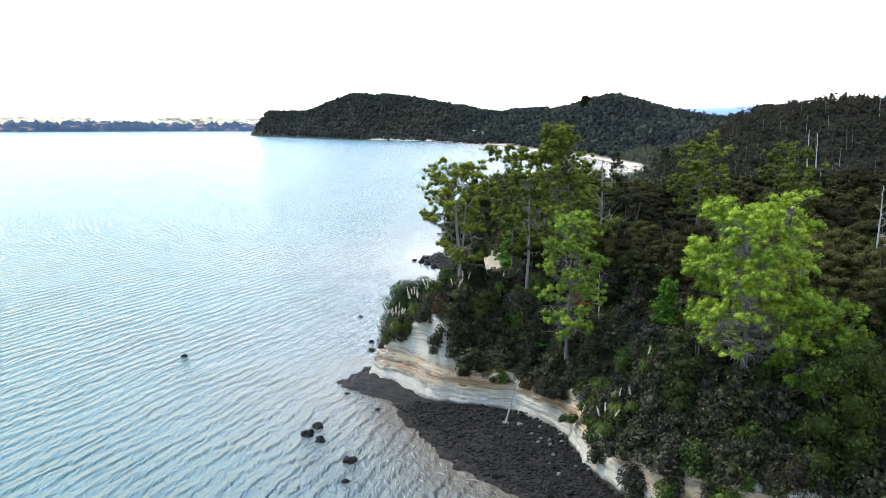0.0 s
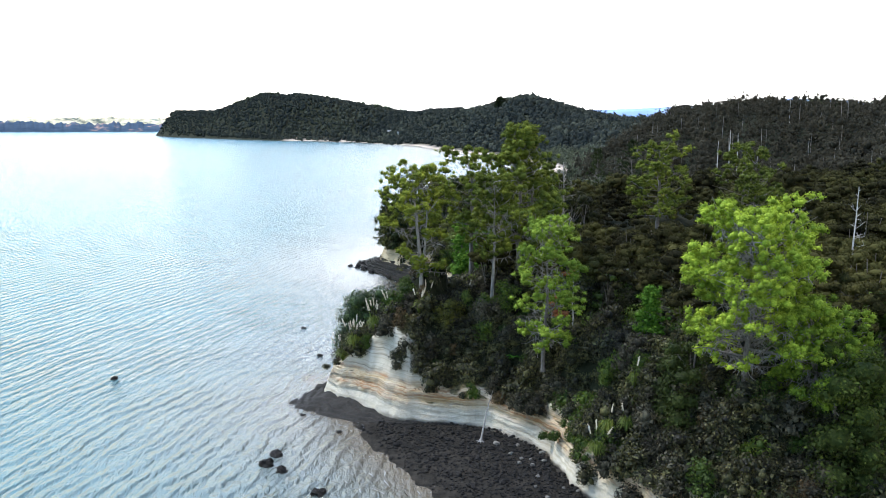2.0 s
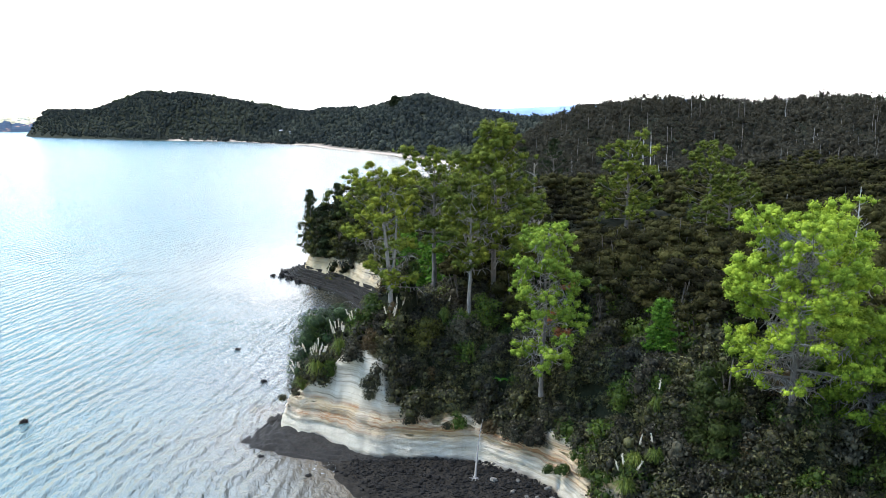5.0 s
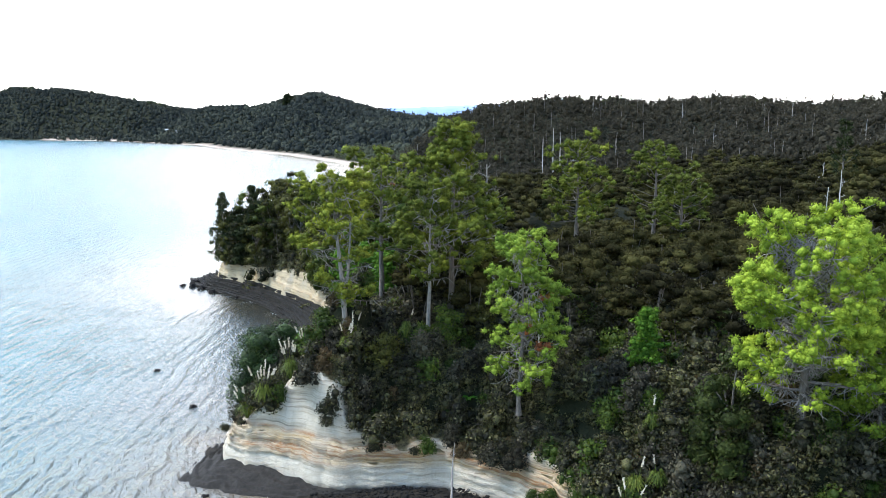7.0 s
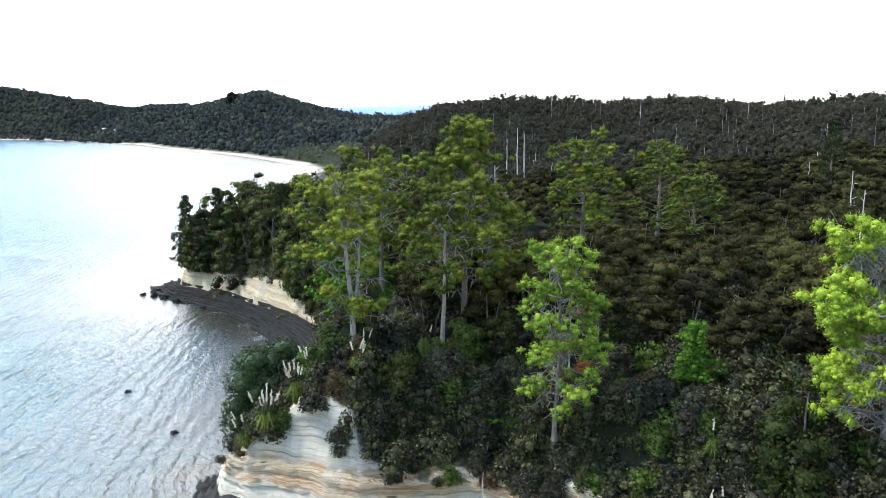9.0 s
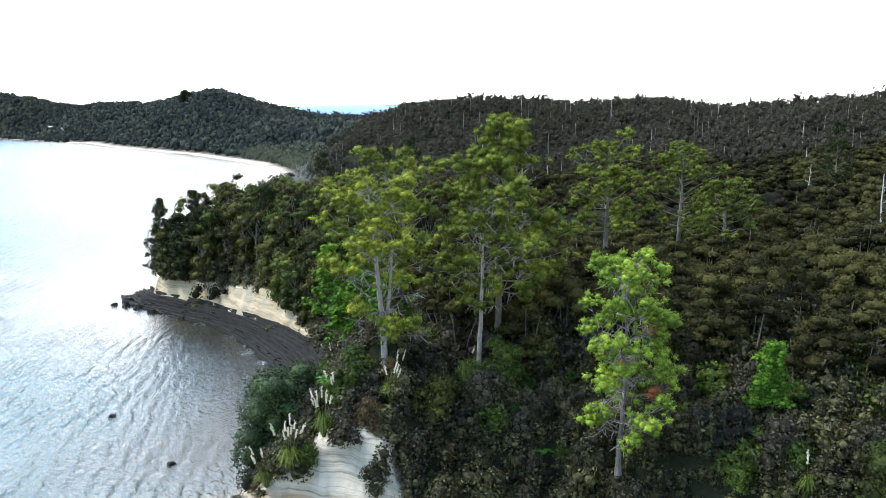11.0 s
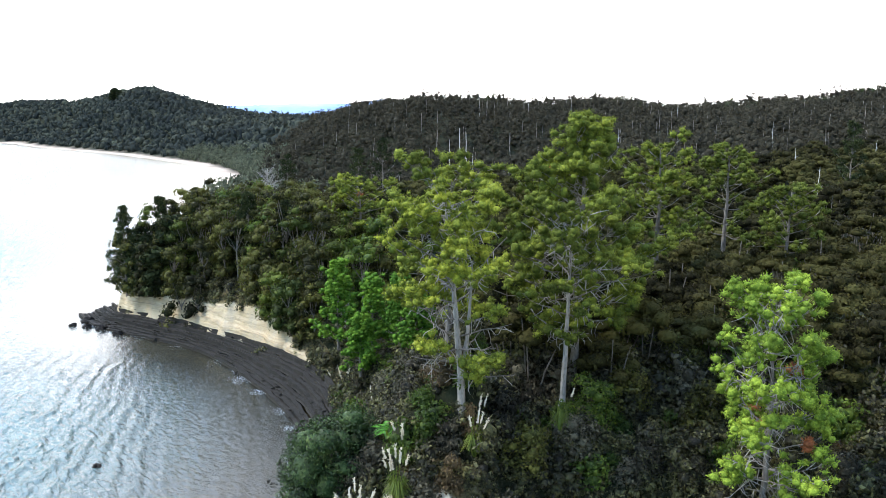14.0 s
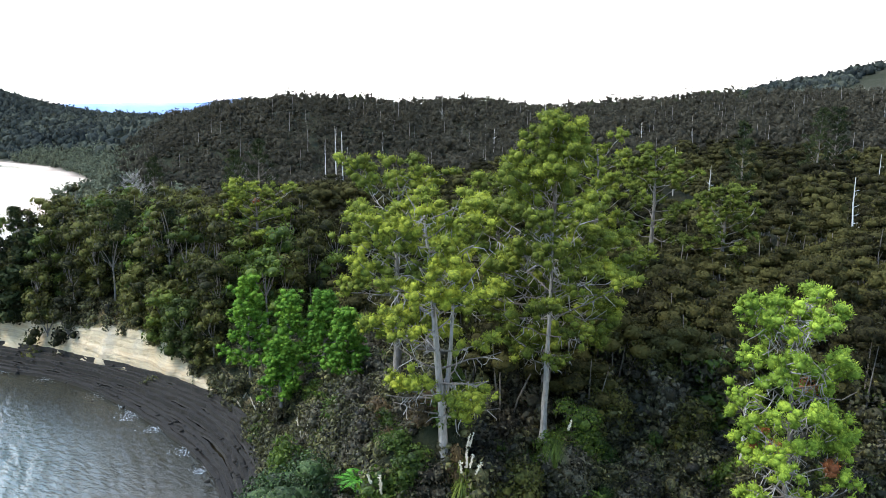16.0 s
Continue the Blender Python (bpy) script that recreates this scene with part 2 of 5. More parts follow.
def cliff_material(name="banded_sandstone", cream=0.0):
    m = Mat(name, 0.9, 0.2)
    z = m.n("SeparateXYZ")
    m.l(m.pos(), z.inputs[0])
    warp = m.noise(m.pos((1, 1, 0.4)), 0.16, 3)
    lay = m.n("CombineXYZ")
    zz = m.math("ADD", z.outputs[2], m.math("MULTIPLY", warp, 1.2))
    m.l(zz, lay.inputs[2])
    m.l(m.math("MULTIPLY", z.outputs[0], 0.03), lay.inputs[0])
    bands = m.noise(lay.outputs[0], 2.3, 6, 0.8)
    pale = m.ramp(bands, [(0.30, (0.30, 0.25, 0.18)), (0.42, (0.47, 0.42, 0.325)), (0.56, (0.56, 0.51, 0.41)), (0.70, (0.40, 0.34, 0.24))])
    rusty = m.ramp(bands, [(0.32, (0.13, 0.09, 0.06)), (0.42, (0.42, 0.29, 0.14)), (0.50, (0.50, 0.40, 0.27)), (0.57, (0.30, 0.14, 0.055)), (0.68, (0.46, 0.33, 0.17))])
    # an ochre belt of thin beds between the smooth lower face and the white upper one
    belt = m.math("SUBTRACT", 1.0, m.math("ABSOLUTE", m.math("MULTIPLY", m.math("SUBTRACT", zz, 3.9), 0.75)), True)
    rust = m.noise(m.pos((1, 1, 0.6)), 0.30, 4, 0.6)
    belt = m.math("MULTIPLY", m.math("MULTIPLY", belt, 2.2, True), m.math("MULTIPLY", m.math("SUBTRACT", rust, 0.22), 3.6, True))
    belt = m.math("MULTIPLY", belt, 1.0 - 0.75 * cream)
    c = m.mix(belt, m.mix(m.math("MULTIPLY", m.math("ADD", rust, 0.3), cream, True), pale, (0.40, 0.32, 0.19)), rusty)
    lines = m.noise(lay.outputs[0], 5.5, 4, 0.7)
    broken = m.math("MULTIPLY", m.noise(m.pos((1, 1, 0.5)), 0.9, 3), m.math("MULTIPLY", m.math("SUBTRACT", zz, 1.9), 0.8, True))
    c = m.mix(m.math("MULTIPLY", m.math("MULTIPLY", m.math("SUBTRACT", lines, 0.53), 9.0, True), m.math("MULTIPLY", broken, 1.25)), c, (0.15, 0.125, 0.095))
    grey = m.noise(m.pos((1, 1, 0.35)), 0.55, 4, 0.7)
    c = m.mix(m.math("MULTIPLY", m.math("SUBTRACT", grey, 0.50), 2.6, True), c, (0.33, 0.305, 0.25))
    streak = m.noise(m.pos((1, 1, 0.12)), 1.6, 4, 0.65)
    c = m.mix(m.math("MULTIPLY", m.math("SUBTRACT", streak, 0.57), 2.2, True), c, (0.24, 0.22, 0.18))
    foot = m.math("MULTIPLY", m.math("SUBTRACT", m.math("ADD", 0.45, m.math("MULTIPLY", warp, 0.9)), z.outputs[2]), 2.5, True)
    c = m.mix(foot, c, (0.060, 0.055, 0.048))
    nz = m.n("SeparateXYZ")
    m.l(m.n("NewGeometry").outputs["Normal"], nz.inputs[0])
    turf = m.math("MULTIPLY", m.math("SUBTRACT", nz.outputs[2], m.math("ADD", 0.55, m.math("MULTIPLY", m.noise(m.pos(), 1.2, 3), 0.3))), 8.0, True)
    c = m.mix(turf, c, m.ramp(m.noise(m.pos(), 2.5, 4), [(0.35, (0.05, 0.04, 0.02)), (0.65, (0.16, 0.13, 0.06))]))
    m.color(c)
    fine = m.noise(m.pos((1, 1, 2.5)), 5, 5, 0.7)
    b = m.bump(bands, 0.3)
    m.bump(fine, 0.16, 1.0, b)
    return m.m


def rock_material(name, dark, light, rough=0.7, vary=0.2):
    m = Mat(name, rough, 0.12)
    isl = m.n("ObjectInfo").outputs["Random"]
    f = m.noise(m.pos(), 3.5, 5, 0.65)
    c = m.ramp(m.math("ADD", m.math("MULTIPLY", f, 0.7), m.math("MULTIPLY", m.math("ADD", isl, m.n("NewGeometry").outputs["Random Per Island"]), vary)), [(0.3, dark), (0.75, light)])
    m.color(c)
    m.bump(f, 0.12)
    return m.m


WATER, GROUND, CLIFF = water_material(), ground_material(), cliff_material()
CLIFF_CREAM = cliff_material("cream_sandstone", 1.0)
ROCK = rock_material("dark_wet_rock", (0.004, 0.004, 0.0035), (0.020, 0.018, 0.016), 0.85)
ROCK_PALE = rock_material("pale_fallen_stone", (0.05, 0.046, 0.042), (0.16, 0.15, 0.13), 0.85)
APRON = rock_material("smooth_wet_mudstone", (0.008, 0.0075, 0.0068), (0.034, 0.031, 0.027), 0.9)
SHELF = rock_material("wave_cut_mudstone", (0.004, 0.0038, 0.0034), (0.023, 0.021, 0.018), 0.9, 0.5)

# ---------------------------------------------------------------- mesh tools
RNG = np.random.default_rng(7)


def np_mesh(name, V, F, mats, index=None, smooth=False, **attrs):
    """A mesh from arrays: V points, F faces of one size; attrs: a value a point."""
    V, F = np.asarray(V, float), np.asarray(F, int)
    me = bpy.data.meshes.new(name)
    k, m = F.shape[1], F.shape[0]
    me.vertices.add(len(V))
    me.vertices.foreach_set("co", V.astype(np.float32).ravel())
    me.loops.add(m * k)
    me.loops.foreach_set("vertex_index", F.astype(np.int32).ravel())
    me.polygons.add(m)
    me.polygons.foreach_set("loop_start", np.arange(m, dtype=np.int32) * k)
    for mat in (mats if isinstance(mats, (list, tuple)) else [mats]):
        me.materials.append(mat)
    if index is not None:
        me.polygons.foreach_set("material_index", np.asarray(index, np.int32))
    me.polygons.foreach_set("use_smooth", np.full(m, smooth))
    for key, val in attrs.items():
        a = me.attributes.new(key, "FLOAT", "POINT")
        a.data.foreach_set("value", np.broadcast_to(np.asarray(val, np.float32), (len(V),)).copy())
    me.update(calc_edges=True)
    me.validate()
    return me


def join(parts):
    """One (V, F) out of several with faces of the same size."""
    vs, fs, n = [], [], 0
    for v, f in parts:
        vs.append(v)
        fs.append(f + n)
        n += len(v)
    return np.concatenate(vs), np.concatenate(fs)


def part(name, me, parent, label=""):
    ob = new(name, me)
    ob.parent = parent
    if label:
        ob["label"] = label
    return ob


def unit(a):
    return a / np.maximum(np.linalg.norm(a, axis=-1, keepdims=True), 1e-9)


def leaf_quads(P, N, size, rng, slim=0.55, wild=0.7):
    """A rhombic leaf spray at each point, facing roughly along N."""
    n = len(P)
    N = unit(N + wild * rng.normal(size=(n, 3)))
    u = unit(np.cross(N, rng.normal(size=(n, 3))))
    v = np.cross(N, u)
    s = (size * rng.uniform(0.6, 1.3, n))[:, None]
    droop = N * s * 0.25
    V = np.stack([P - u * s, P + v * s * slim + droop, P + u * s, P - v * s * slim + droop], 1).reshape(-1, 3)
    return V, np.arange(4 * n).reshape(n, 4)


def needle_tufts(P, D, length, rng, blades=6, width=0.16, spread=0.75):
    """A brush of needles at each point, as slim kites along D."""
    n = len(P)
    d = unit(np.repeat(D, blades, 0) + spread * rng.normal(size=(n * blades, 3)))
    p = np.repeat(P, blades, 0)
    s = (length * rng.uniform(0.7, 1.25, n * blades))[:, None]
    side = unit(np.cross(d, rng.normal(size=d.shape))) * s * width
    V = np.stack([p, p + d * s * 0.6 + side, p + d * s, p + d * s * 0.6 - side], 1).reshape(-1, 3)
    return V, np.arange(4 * n * blades).reshape(-1, 4)


def tube(points, radii, sides=6):
    """A tapered tube along points, as quads, closed at the end by its taper."""
    P = np.asarray(points, float)
    R = np.asarray(radii, float)
    T = unit(np.gradient(P, axis=0))
    ref = np.array([0.31, 0.95, 0.02])
    A = unit(np.cross(T, ref))
    B = np.cross(T, A)
    a = np.linspace(0, 2 * np.pi, sides, endpoint=False)
    V = (P[:, None] + R[:, None, None] * (np.cos(a)[None, :, None] * A[:, None] + np.sin(a)[None, :, None] * B[:, None])).reshape(-1, 3)
    i, j = np.meshgrid(np.arange(len(P) - 1), np.arange(sides), indexing="ij")
    k = (j + 1) % sides
    F = np.stack([i * sides + j, i * sides + k, (i + 1) * sides + k, (i + 1) * sides + j], -1).reshape(-1, 4)
    return V, F


def lump(rng, radius, rings=5, sides=8, rough=0.22, squash=0.7):
    """An uneven closed stone or core, as quads; ends are small rings."""
    th = np.linspace(0.06, np.pi - 0.06, rings)
    ph = np.linspace(0, 2 * np.pi, sides, endpoint=False)
    r = radius * (1 + rough * rng.normal(size=(rings, sides)).clip(-1.6, 1.6))
    r[0], r[-1] = r[0].mean(), r[-1].mean()
    V = np.stack([r * np.sin(th)[:, None] * np.cos(ph), r * np.sin(th)[:, None] * np.sin(ph), squash * r * np.cos(th)[:, None] * np.ones(sides)], -1).reshape(-1, 3)
    i, j = np.meshgrid(np.arange(rings - 1), np.arange(sides), indexing="ij")
    k = (j + 1) % sides
    F = np.stack([i * sides + j, (i + 1) * sides + j, (i + 1) * sides + k, i * sides + k], -1).reshape(-1, 4)
    return V, F


def fbm(X, Y, size, seed=0, octaves=3):
    """Smooth noise of arrays, about -1 to 1, from summed turning waves."""
    r = np.random.default_rng(seed)
    out = np.zeros(np.broadcast(X, Y).shape)
    for o in range(octaves):
        for _ in range(5):
            a, p = r.uniform(0, 2 * np.pi, 2)
            k = 2 * np.pi / size * 2 ** o * r.uniform(0.6, 1.4)
            out = out + np.sin((X * np.cos(a) + Y * np.sin(a)) * k + p + 1.3 * np.sin((Y * np.cos(a) - X * np.sin(a)) * k * 0.7 + p * 3)) * 0.5 ** o / 4
    return out


def step(a, b, x):
    t = np.clip((x - a) / (b - a), 0, 1)
    return t * t * (3 - 2 * t)


# ---------------------------------------------------------------- the lie of the land
# the foot of the cliffs from the south-east round both points, x, y and the cliff's height; then the beach and the far headland
NEAR_COAST = [(500, -40, 6), (150, 30, 6), (60, 46, 6), (36, 49, 5), (28, 50, 5), (21, 53, 5), (17, 57, 4.5), (15, 61.5, 4.5), (13.2, 66, 5),
              (12.3, 71, 4.6), (11.6, 75, 4.2), (8.3, 80.2, 3.5), (3.8, 82.8, 3.6), (1.0, 83.8, 4.4), (-1.4, 84.8, 7.2), (-3.6, 86.9, 9.2), (-5.8, 89.3, 7.2), (-8.6, 92.8, 4.0), (-9, 95.5, 3.6),
              (-7.5, 99, 3.5), (-3, 105, 4), (2, 111, 4), (6.5, 118, 1.8), (9.6, 127.5, 1.3), (11.7, 137, 1.6), (11, 145, 4.6), (9.6, 152, 5.8),
              (6.3, 165, 5.0), (2.8, 175, 4.4), (0.2, 180.4, 3.8), (2.2, 188, 4)]
FAR_COAST = [(15, 205, 3), (42, 240, 2), (55, 300, 0.6), (58, 370, 0), (86, 404, 0), (113, 460, 0), (132, 550, 0), (146, 640, 0), (138, 830, 0), (99, 1090, 0),
             (93, 1240, 0), (-20, 1600, 0), (-208, 1786, 1), (-420, 2150, 5), (-598, 2491, 15), (-560, 2620, 15), (-300, 2800, 5), (400, 3100, 1), (4700, 3600, 1), (4700, -300, 1)]
COAST = np.array(NEAR_COAST + FAR_COAST, float)


def shore(X, Y):
    """How far inland a point lies (out at sea: minus), and the cliff's height there."""
    X, Y = np.asarray(X, float), np.asarray(Y, float)
    best = np.full(X.shape, 1e9)
    hc = np.zeros(X.shape)
    inside = np.zeros(X.shape, bool)
    n = len(COAST)
    for i in range(n):
        (ax, ay, ah), (bx, by, bh) = COAST[i], COAST[(i + 1) % n]
        dx, dy = bx - ax, by - ay
        t = np.clip(((X - ax) * dx + (Y - ay) * dy) / (dx * dx + dy * dy), 0, 1)
        d = np.hypot(X - ax - t * dx, Y - ay - t * dy)
        closer = d < best
        best = np.where(closer, d, best)
        hc = np.where(closer, ah + t * (bh - ah), hc)
        if ay != by:
            cross = ((ay > Y) != (by > Y)) & (X < (bx - ax) * (Y - ay) / (by - ay) + ax)
            inside ^= cross
    return np.where(inside, best, -best), hc


CENTRE = (-15.0, 35.0)
# tops of the inland ridge and of the far hills, by compass angle from CENTRE
RIDGE_A = ([-20, 6, 10, 14, 17.7, 21, 24, 28, 30, 33, 35, 37.5, 40, 43, 45.5, 48, 50, 53, 58, 62, 75, 95],
           [4, 4, 14, 24, 29, 33, 33, 36, 37.5, 38, 37, 35.5, 36.5, 37, 35.5, 34, 35.5, 37, 39, 39, 38, 40])
RIDGE_B = ([-16, -13.6, -12.3, -9.5, -8, -6, -4.5, -3.7, 0, 3, 4.8, 6.6, 9, 11, 13.4, 15.5, 17, 20, 45, 56, 62, 70, 75, 95],
           [20, 70, 72, 66, 84, 108, 100, 104, 80, 62, 54, 60, 60, 68, 72, 58, 48, 36, 30, 36, 60, 88, 98, 104])
RANGE_B = ([-16, -12, -8, -4, 0, 5, 9, 17, 45, 62, 95], [2480, 2400, 2150, 2000, 1850, 1550, 1250, 1150, 1000, 900, 900])


COVE = np.array([(-8.4, 91.0), (-5.9, 83.4), (-3.1, 76.1), (0.3, 68.2), (5.5, 62.6), (13, 56), (22, 48)])


def cove_depth(X, Y):
    """How far a point lies behind the water's edge of the boulder cove (outside: minus)."""
    best = np.full(np.shape(X), 1e9)
    sign = np.ones(np.shape(X))
    for (ax, ay), (bx, by) in zip(COVE[:-1], COVE[1:]):
        dx, dy = bx - ax, by - ay
        t = np.clip(((X - ax) * dx + (Y - ay) * dy) / (dx * dx + dy * dy), 0, 1)
        d = np.hypot(X - ax - t * dx, Y - ay - t * dy)
        side = np.sign(dx * (Y - ay) - dy * (X - ax))
        closer = d < best
        best, sign = np.where(closer, d, best), np.where(closer, side, sign)
    return best * sign


def height(X, Y):
    """The ground's height; the sea bed lies below 0."""
    d, hc = shore(X, Y)
    th = np.degrees(np.arctan2(X - CENTRE[0], Y - CENTRE[1]))
    r = np.hypot(X - CENTRE[0], Y - CENTRE[1])
    rise = 8.0 - 3.5 * step(112, 135, Y) - 3.0 * step(200, 280, Y)
    z = hc + rise * (1 - np.exp(-np.maximum(d, 0) / 6.5)) + 2.0 * step(10, 60, d)
    inland = np.maximum(step(25, 190, d), step(14, 70, d) * step(230, 390, r))
    a = np.interp(th, *RIDGE_A)
    lift = np.where(r < 420, step(60, 420, r) ** 1.15, 1 - 0.45 * step(420, 760, r))
    z = z + np.maximum(a - z, 0) * lift * inland
    b = np.interp(th, *RIDGE_B)
    rb = np.interp(th, *RANGE_B)
    w = rb * 0.32
    z = z + np.maximum(b - z, 0) * np.exp(-((r - rb) / w) ** 2) * step(0, np.interp(th, [-13, -10, -4, 5], [45, 70, 150, 150]), d)
    z = z + fbm(X, Y, 16, 3) * 0.5 * step(2, 20, d) + fbm(X, Y, 160, 5) * 3.0 * step(60, 300, d) + fbm(X, Y, 45, 6) * 1.2 * step(40, 150, d)
    steep = np.where(hc > 0.3, (d - 1.9) / 0.45, 0.1 + d * 0.06 + np.maximum(d - 16, 0))
    c = cove_depth(X, Y)
    bed = np.maximum(-0.35 + d * 0.045, -4)
    bed = np.where((np.abs(X - 5) < 26) & (np.abs(Y - 72) < 26), np.maximum(bed, np.minimum(0.085 * c, 1.1) - 0.05 + 0.06 * fbm(X, Y, 5, 21)), bed)
    z = np.where(d > 0, np.maximum(np.minimum(z, steep), np.where(d < 4, -0.5, -9)), bed)
    return z, d, hc


def land():
    """The ground as one sheet to the horizon, finer ahead of the camera."""
    az = np.radians(np.concatenate([np.arange(-180, -40, 7.0), np.arange(-40, 82, 0.5), np.arange(82, 180, 7.0)]))
    ra = [6.0]
    while ra[-1] < 4850:
        ra.append(ra[-1] * 1.0175 if ra[-1] > 30 else ra[-1] + 3)
    ra = np.array(ra)
    A, Rr = np.meshgrid(az, ra)
    X, Y = CENTRE[0] + Rr * np.sin(A), CENTRE[1] + Rr * np.cos(A)
    Z, d, hc = height(X, Y)
    nr, na = X.shape
    i, j = np.meshgrid(np.arange(nr - 1), np.arange(na), indexing="ij")
    k = (j + 1) % na
    F = np.stack([i * na + j, (i + 1) * na + j, (i + 1) * na + k, i * na + k], -1).reshape(-1, 4)[:, ::-1]
    sand = (1 - step(8, 16, d)) * (hc < 0.7) * (Y > 150)
    V = np.stack([X, Y, Z], -1).reshape(-1, 3)
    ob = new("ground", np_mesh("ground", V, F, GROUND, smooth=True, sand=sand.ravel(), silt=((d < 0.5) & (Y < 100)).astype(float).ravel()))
    tagged(ob, "dark forest soil with pale sand along the bay", "ground", kind="structure")


def sea():
    az = np.radians(np.concatenate([np.arange(-180, -40, 6.0), np.arange(-40, 50, 1.0), np.arange(50, 180, 6.0)]))
    ra = np.geomspace(2.0, 4850, 190)
    A, Rr = np.meshgrid(az, ra)
    X, Y = CENTRE[0] + Rr * np.sin(A), CENTRE[1] + Rr * np.cos(A)
    d, _ = shore(X, Y)
    nr, na = X.shape
    i, j = np.meshgrid(np.arange(nr - 1), np.arange(na), indexing="ij")
    k = (j + 1) % na
    F = np.stack([i * na + j, (i + 1) * na + j, (i + 1) * na + k, i * na + k], -1).reshape(-1, 4)[:, ::-1]
    V = np.stack([X, Y, np.zeros_like(X)], -1).reshape(-1, 3)
    shallow = np.exp(np.minimum(d, 0) / 42.0)
    cove = np.exp(np.minimum(cove_depth(X, Y), 0) / 9.0) * (np.abs(X - 5) < 40) * (np.abs(Y - 66) < 36)
    sheltered = np.minimum(1, 1.6 * np.exp(np.minimum(d, 0) / 17.0)) * step(100, 114, Y)
    ob = new("water", np_mesh("water", V, F, WATER, smooth=True, shallow=shallow.ravel(), sheltered=sheltered.ravel(), cove=cove.ravel()))
    tagged(ob, "rippled blue sea turning grey-brown near the shore", "sea", kind="structure")


def smooth_line(pts, per):
    """Points along a Catmull-Rom line, evenly every per metres."""
    P = np.asarray(pts, float)
    Q = np.vstack([2 * P[0] - P[1], P, 2 * P[-1] - P[-2]])
    out = []
    for i in range(1, len(Q) - 2):
        n = max(2, int(np.linalg.norm(Q[i + 1][:2] - Q[i][:2]) / per))
        t = np.linspace(0, 1, n, endpoint=False)[:, None]
        out.append(0.5 * (2 * Q[i] + (Q[i + 1] - Q[i - 1]) * t + (2 * Q[i - 1] - 5 * Q[i] + 4 * Q[i + 1] - Q[i + 2]) * t ** 2 + (3 * Q[i] - Q[i - 1] - 3 * Q[i + 1] + Q[i + 2]) * t ** 3))
    return np.vstack(out + [P[-1:]])


def cliff(name, pts, label, lean=0.3, mat=None, beds=1.0):
    """A bedded cliff face with ledges, lofted along its foot and capped into the slope."""
    L = smooth_line(pts, 0.35)
    T = unit(np.gradient(L[:, :2], axis=0))
    inl = np.stack([T[:, 1], -T[:, 0]], -1)          # points inland: the land lies to the right of the line
    s = np.concatenate([[0], np.cumsum(np.linalg.norm(np.diff(L[:, :2], axis=0), axis=1))])
    rows, cap = 34, 5
    q = np.concatenate([np.linspace(0, 1, rows), np.ones(cap)])
    c = np.concatenate([np.zeros(rows), np.arange(1, cap + 1) * 0.62])
    Sg, Q = np.meshgrid(s, q, indexing="ij")
    H = L[:, 2:3] + 0.5 * fbm(s, s * 0, 6, 15, 3)[:, None]
    zz = -0.8 + (H + 0.8) * Q + 0.55 * c - 0.02 * c ** 2
    # beds: hard ones stand proud, soft ones are eaten back
    bed = zz + 0.5 * fbm(Sg, Sg * 0, 22, 11, 2)
    mat = mat or CLIFF
    band = beds * (0.25 + np.exp(-((zz - 3.0) / 1.1) ** 2))
    back = band * (0.10 * np.sin(bed * 5.1) + 0.09 * np.sin(bed * 11.7 + 1.0) + 0.05 * np.sin(bed * 23 + Sg * 0.1)) + 0.22 * step(3.2, 3.8, bed)
    back = back + 0.40 * fbm(Sg, zz * 0.12, 8, 12, 4) + 0.10 * fbm(Sg * 1.0, zz * 2, 1.6, 13, 2)
    off = lean * np.maximum(zz - 0.55 * c, 0) + c + back * np.clip(zz + 0.6, 0.2, 1) * (c < 0.1)
    V = np.stack([L[:, :1] + inl[:, :1] * off, L[:, 1:2] + inl[:, 1:2] * off, zz], -1)
    n, m = zz.shape
    i, j = np.meshgrid(np.arange(n - 1), np.arange(m - 1), indexing="ij")
    F = np.stack([i * m + j, i * m + j + 1, (i + 1) * m + j + 1, (i + 1) * m + j], -1).reshape(-1, 4)
    ob = new(name, np_mesh(name, V.reshape(-1, 3), F, mat, smooth=True))
    tagged(ob, label, "cliff", kind="structure")


def top_z(X, Y, lean=0.33):
    """The surface that plants stand on: the ground, or the cliff's shoulder where that is higher."""
    z, d, hc = height(X, Y)
    cap = np.where((hc > 0.5) & (d < 6), hc + 0.5 * np.clip(d - lean * hc, 0, 4.0) - 0.25, -9)
    return np.maximum(z, np.where(d > lean * hc * 0.8, cap, z)), d, hc


land()
sea()
C = [tuple(p) for p in COAST]
cliff("cliff_point", C[2:24], "cream and rust banded sandstone cliff above a boulder beach", 0.36)
cliff("cliff_north", C[23:32], "pale cream sandstone cliff under dark trees", mat=CLIFF_CREAM, beds=0.35)

# ---------------------------------------------------------------- plants: how they are made


